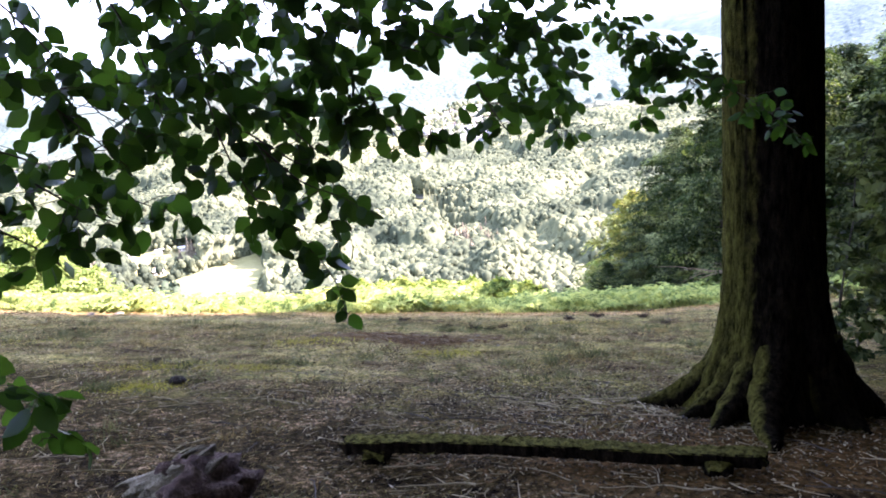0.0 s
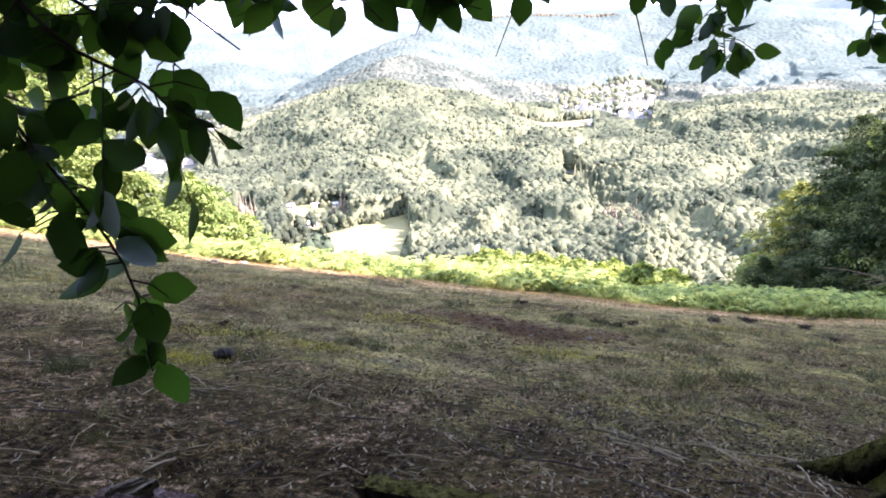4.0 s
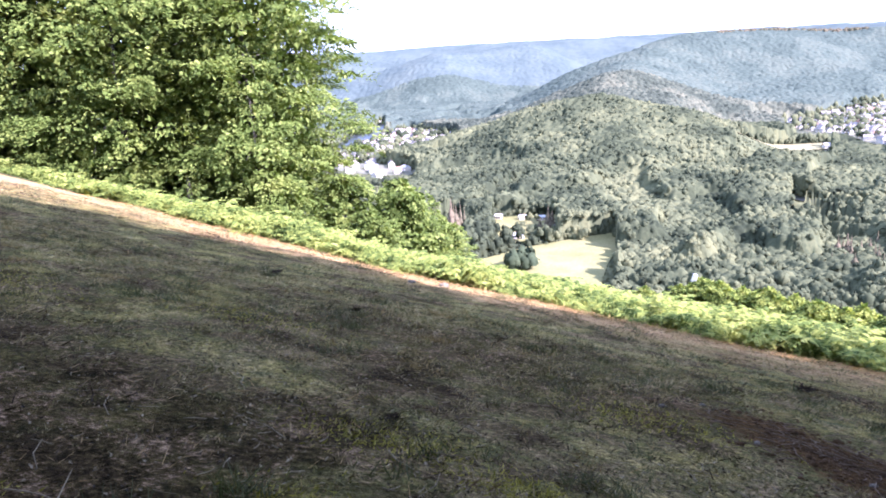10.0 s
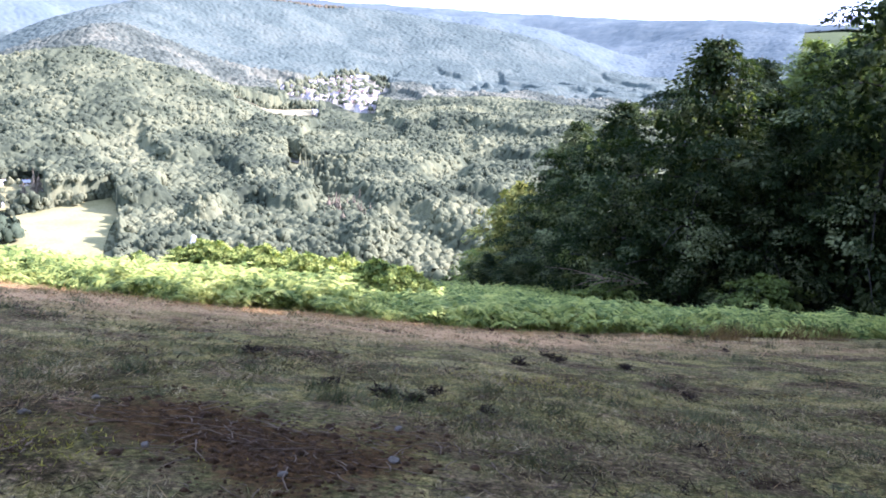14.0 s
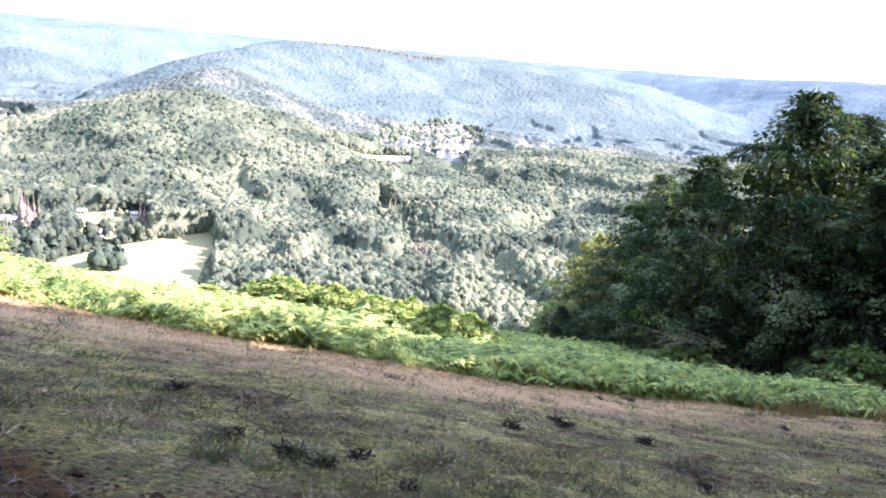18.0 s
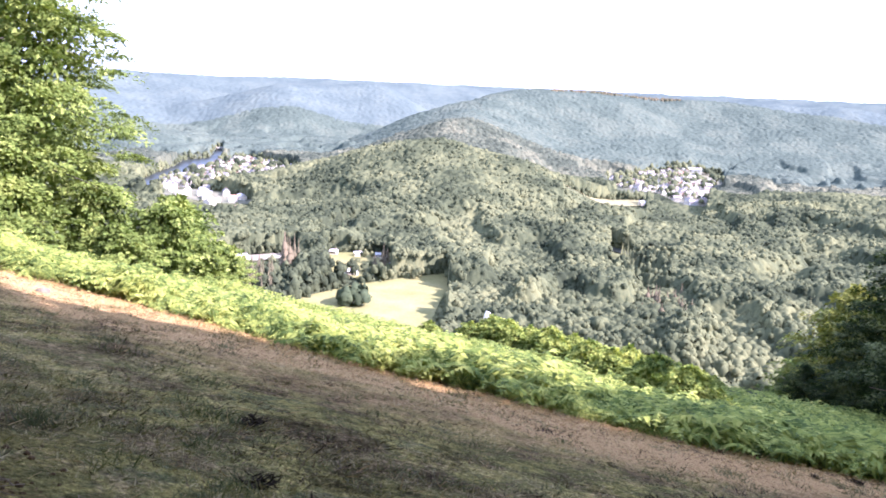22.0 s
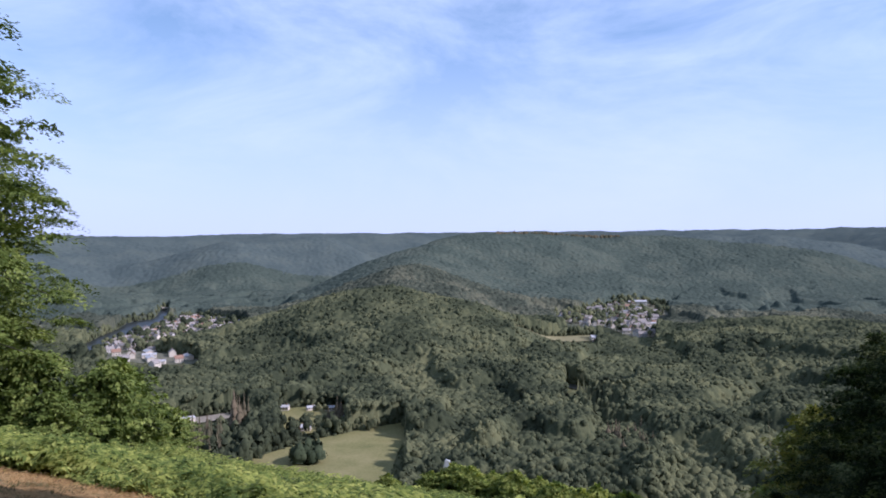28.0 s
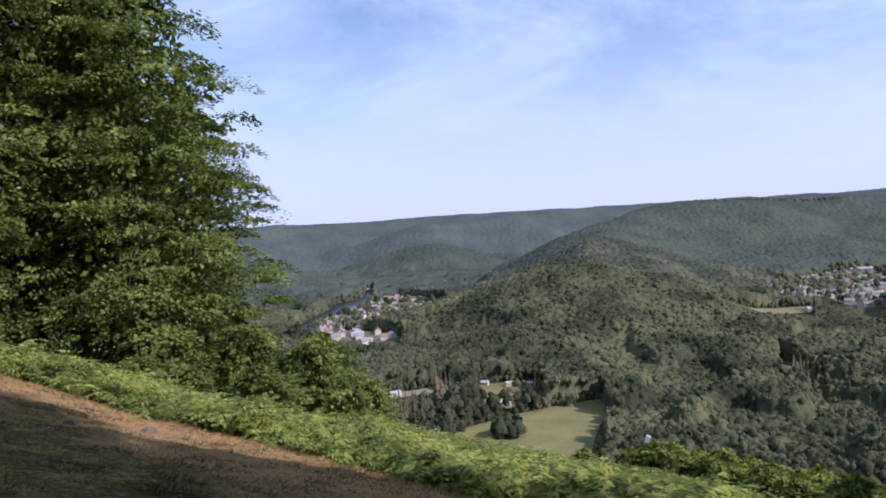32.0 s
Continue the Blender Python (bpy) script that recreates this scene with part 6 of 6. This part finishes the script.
def house(label, length, depth, tall, pitch, wall, roof, group):
    ob = thing("house", label, "house", group=group)
    L, D = length / 2, depth / 2
    v = np.array([(-L, -D, -3), (L, -D, -3), (L, D, -3), (-L, D, -3), (-L, -D, tall), (L, -D, tall), (L, D, tall), (-L, D, tall), (-L, 0, tall + pitch), (L, 0, tall + pitch)], float)
    bm = bmesh.new()
    vs = [bm.verts.new(p) for p in v]
    for f in ((0, 1, 5, 4), (2, 3, 7, 6), (1, 2, 6, 9, 5), (3, 0, 4, 8, 7)):
        bm.faces.new([vs[i] for i in f])
    part("wall", bm, wall, ob)
    e, t = 0.5, 0.35
    bm = bmesh.new()
    for s in (-1, 1):
        drop = pitch * e / D
        lo, hi = [(-L - e, s * (D + e), tall - drop), (L + e, s * (D + e), tall - drop)], [(L + e, 0, tall + pitch), (-L - e, 0, tall + pitch)]
        low = [bm.verts.new(p) for p in lo + hi]
        up = [bm.verts.new((p[0], p[1], p[2] + t)) for p in lo + hi]
        for q in ([0, 1, 2, 3],):
            bm.faces.new([up[i] for i in q]), bm.faces.new([low[i] for i in q])
        for i in range(4):
            bm.faces.new((low[i], low[(i + 1) % 4], up[(i + 1) % 4], up[i]))
    bmesh.ops.recalc_face_normals(bm, faces=bm.faces[:])
    top = part("roof", bm, roof, ob)
    win = mesh_of("window", *box(-0.55, 0.55, -0.12, 0.12, -0.7, 0.7), M_GLASS, False)
    for x in (-L * 0.6, 0, L * 0.6):
        for z in ((1.6, 4.3) if tall > 5 else (1.6,)):
            w = part("window", win, M_GLASS, ob)
            w.location = (x, -D, z)
    cv, cf = box(L * 0.45, L * 0.45 + 0.9, -0.5, 0.4, tall + pitch * 0.5, tall + pitch + 1.2)
    part("chimney", mesh_of("chimney", cv, cf, M_TILE, False), M_TILE, top)
    return ob


KINDS = (
    house("cream rendered house with a grey slate roof in the valley", 13, 9, 5.8, 4.0, M_WALL, M_SLATE, "village houses"),
    house("white rendered house with a red-brown tiled roof", 11, 8.5, 5.2, 3.6, M_WALL, M_TILE, "village houses"),
    house("grey stone house with a slate roof in the village", 16, 9, 6.2, 4.2, M_STONEWALL, M_SLATE, "village houses"),
    house("low pale shed with a light sheet roof", 20, 10, 4.0, 2.0, M_WALL, M_METALROOF, "village houses"),
    house("small white cabin in a clearing", 9, 6, 2.8, 1.6, M_WALL, M_METALROOF, "cabins"),
)
used = [False] * len(KINDS)


def put_house(kind, x, y, turn, size=1.0):
    src = KINDS[kind]
    ob = copy_thing(src, Matrix.Identity(4)) if used[kind] else src
    used[kind] = True
    ob.matrix_basis = pose(x, y, float(terrain(x, y)) + 2.5, 0, 0, turn) @ Matrix.Diagonal((size, size, size, 1))
    return ob


def village(corners, pitch, seed, turn, kinds, fill=0.8, most=110, size=(0.85, 1.15)):
    rng = np.random.default_rng(seed)
    pts = [polar(a, d) for a, d in corners]
    xs, ys = [p[0] for p in pts], [p[1] for p in pts]
    c, s = math.cos(radians(turn)), math.sin(radians(turn))
    made = 0
    cx, cy = sum(xs) / len(xs), sum(ys) / len(ys)
    reach = max(max(xs) - min(xs), max(ys) - min(ys))
    span = int(reach / pitch) + 1
    for i in range(-span, span):
        for j in range(-span, span):
            u, w = i * pitch + rng.normal(0, pitch * 0.16), j * pitch * 0.8 + rng.normal(0, pitch * 0.12)
            x, y = cx + c * u - s * w, cy + s * u + c * w
            if made < most and bool(inside(np.array([x]), np.array([y]), corners)[0]) and rng.random() < fill:
                put_house(int(rng.choice(kinds)), x, y, turn + rng.choice([0, 90]) + rng.normal(0, 8), rng.uniform(*size))
                made += 1


village(TOWN_L, 21, 201, 62, (0, 2, 2, 0, 1, 2), 0.92, 230, (0.62, 0.95))
village(HAMLET, 40, 204, 40, (0, 1, 3), 0.8, 20, (0.9, 1.25))
village(TOWN_R, 28, 202, 20, (0, 0, 1, 2, 3), 0.9, 130, (0.8, 1.15))
for a, d, turn, size in ((-23.5, 792, 20, 1.0), (-23.0, 800, 30, 0.9), (-22.6, 792, 15, 1.1), (-20.2, 835, 60, 0.9), (-24.2, 890, 10, 1.2), (-20.9, 878, 25, 1.1), (-22.3, 884, 40, 1.0)):
    put_house(4, *polar(a, d), turn, size)
put_house(3, *polar(-31.0, 856), 60, 0.8)
put_house(3, *polar(1.9, 2100), 5, 1.7)
put_house(3, *polar(-1.0, 1462), 20, 1.6)
for a, d in ((-28.9, 1110), (-29.4, 1150), (-35.2, 1300), (-33.2, 1225), (-31.4, 1150), (10.2, 2400), (9.6, 2380)):
    put_house(0 if a < 0 else 3, *polar(a, d), 30 + 20 * a, 1.2)

tent = thing("marquee", "white pointed tent beside the far village", "tent", group="row of tents")
bm = bmesh.new()
ring = [bm.verts.new((x, y, z)) for z in (0, 3.5) for x, y in ((-5, -5), (5, -5), (5, 5), (-5, 5))]
apex = bm.verts.new((0, 0, 8))
for i in range(4):
    bm.faces.new((ring[i], ring[(i + 1) % 4], ring[4 + (i + 1) % 4], ring[4 + i]))
    bm.faces.new((ring[4 + i], ring[4 + (i + 1) % 4], apex))
part("canvas", bm, M_WHITE, tent)
for k in range(5):
    x, y = polar(3.7 + 0.42 * k, 2112)
    ob = tent if k == 0 else copy_thing(tent, Matrix.Identity(4))
    ob.matrix_basis = pose(x, y, float(terrain(x, y)) + 2, 0, 0, 10)

bridge = thing("viaduct", "pale arched bridge over the river beyond the village", "bridge", (*polar(-33.0, 2200), -196), 33)
part("deck", mesh_of("deck", *box(-45, 45, -3, 3, 5, 8), M_WALL, False), M_WALL, bridge)
for k in range(6):
    part("pier", mesh_of("pier", *box(-42 + 16 * k, -39 + 16 * k, -2.6, 2.6, -8, 5.2), M_WALL, False), M_WALL, bridge)


# ---- trees that stand out in the valley ----
def cluster(name, label, mat, shapes, corners, n, r0, r1, tall, seed, stem=2.0):
    rng = np.random.default_rng(seed)
    pts = [polar(a, d) for a, d in corners]
    xs, ys = [p[0] for p in pts], [p[1] for p in pts]
    x, y = rng.uniform(min(xs), max(xs), n * 4), rng.uniform(min(ys), max(ys), n * 4)
    ok = inside(x, y, corners)
    x, y = x[ok][:n], y[ok][:n]
    size = rng.uniform(r0, r1, len(x))
    tl = rng.uniform(*tall, len(x))
    v, f, tone = plant(shapes, x, y, size, tl, size * tl * 0.85 + stem * rng.uniform(0.3, 1.7, len(x)), rng)
    return wood_object(name, label, "trees", mat, v, f, tone, True)


cluster("browned_conifers", "grey-brown dying conifers beside the meadow", M_BROWN, CONIFERS, ((-31.2, 655), (-31.0, 760), (-28.6, 765), (-28.4, 660)), 34, 6, 9, (1.3, 1.9), 301, 3.0)
cluster("browned_conifers", "tall browned conifers in the middle of the grove", M_BROWN, CONIFERS, ((-27.9, 770), (-27.8, 800), (-26.6, 800), (-26.7, 770)), 9, 6, 8, (2.0, 2.5), 311, 6.0)
cluster("browned_conifers", "grey-brown dying conifers among the valley woods", M_BROWN, CONIFERS, ((-0.8, 690), (-0.6, 770), (3.2, 760), (3.0, 680)), 30, 5.5, 8, (1.1, 1.5), 302)
cluster("browned_conifers", "browned tall conifers behind the meadow", M_BROWN, CONIFERS, ((-21, 810), (-21, 850), (-18, 860), (-18, 810)), 12, 5.5, 8, (1.1, 1.6), 303)
cluster("grove", "tall green trees between the farm and the meadow", M_WOOD_A, NEAR_CROWNS, ((-29.4, 660), (-29.0, 770), (-24.6, 800), (-24.4, 750), (-25.6, 690), (-26.6, 640)), 95, 5.5, 8.5, (1.3, 1.8), 309, 4.0)
cluster("thicket", "round brown-green thicket standing in the meadow", M_CONIFER, NEAR_CROWNS, ((-23.5, 668), (-23.4, 690), (-21.7, 692), (-21.7, 670)), 22, 5.5, 8, (1.1, 1.5), 304)
cluster("heath", "brown scorched scrub along the crest of the ridge", M_BROWN, FAR_CROWNS, ((-8.6, 2470), (-8.6, 2530), (-3.4, 2690), (0.5, 2760), (0.5, 2700), (-3.4, 2625)), 420, 5.0, 8.0, (0.9, 1.2), 310)
cluster("garden_trees", "dark garden trees between the village houses", M_WOOD_A, FAR_CROWNS, TOWN_L, 170, 4.5, 8, (0.9, 1.3), 305)
cluster("garden_trees", "dark garden trees between the far houses", M_WOOD_A, FAR_CROWNS, TOWN_R, 150, 5, 9, (0.9, 1.2), 306)
cluster("garden_trees", "rounded trees among the cabins", M_WOOD_A, NEAR_CROWNS, CAMP, 22, 3.5, 6, (0.9, 1.5), 307)
cluster("meadow_tree", "single round tree at the top of the meadow", M_WOOD_A, NEAR_CROWNS, ((-18.2, 770), (-18.2, 775), (-17.7, 775), (-17.7, 770)), 3, 4, 5, (1.2, 1.5), 308)
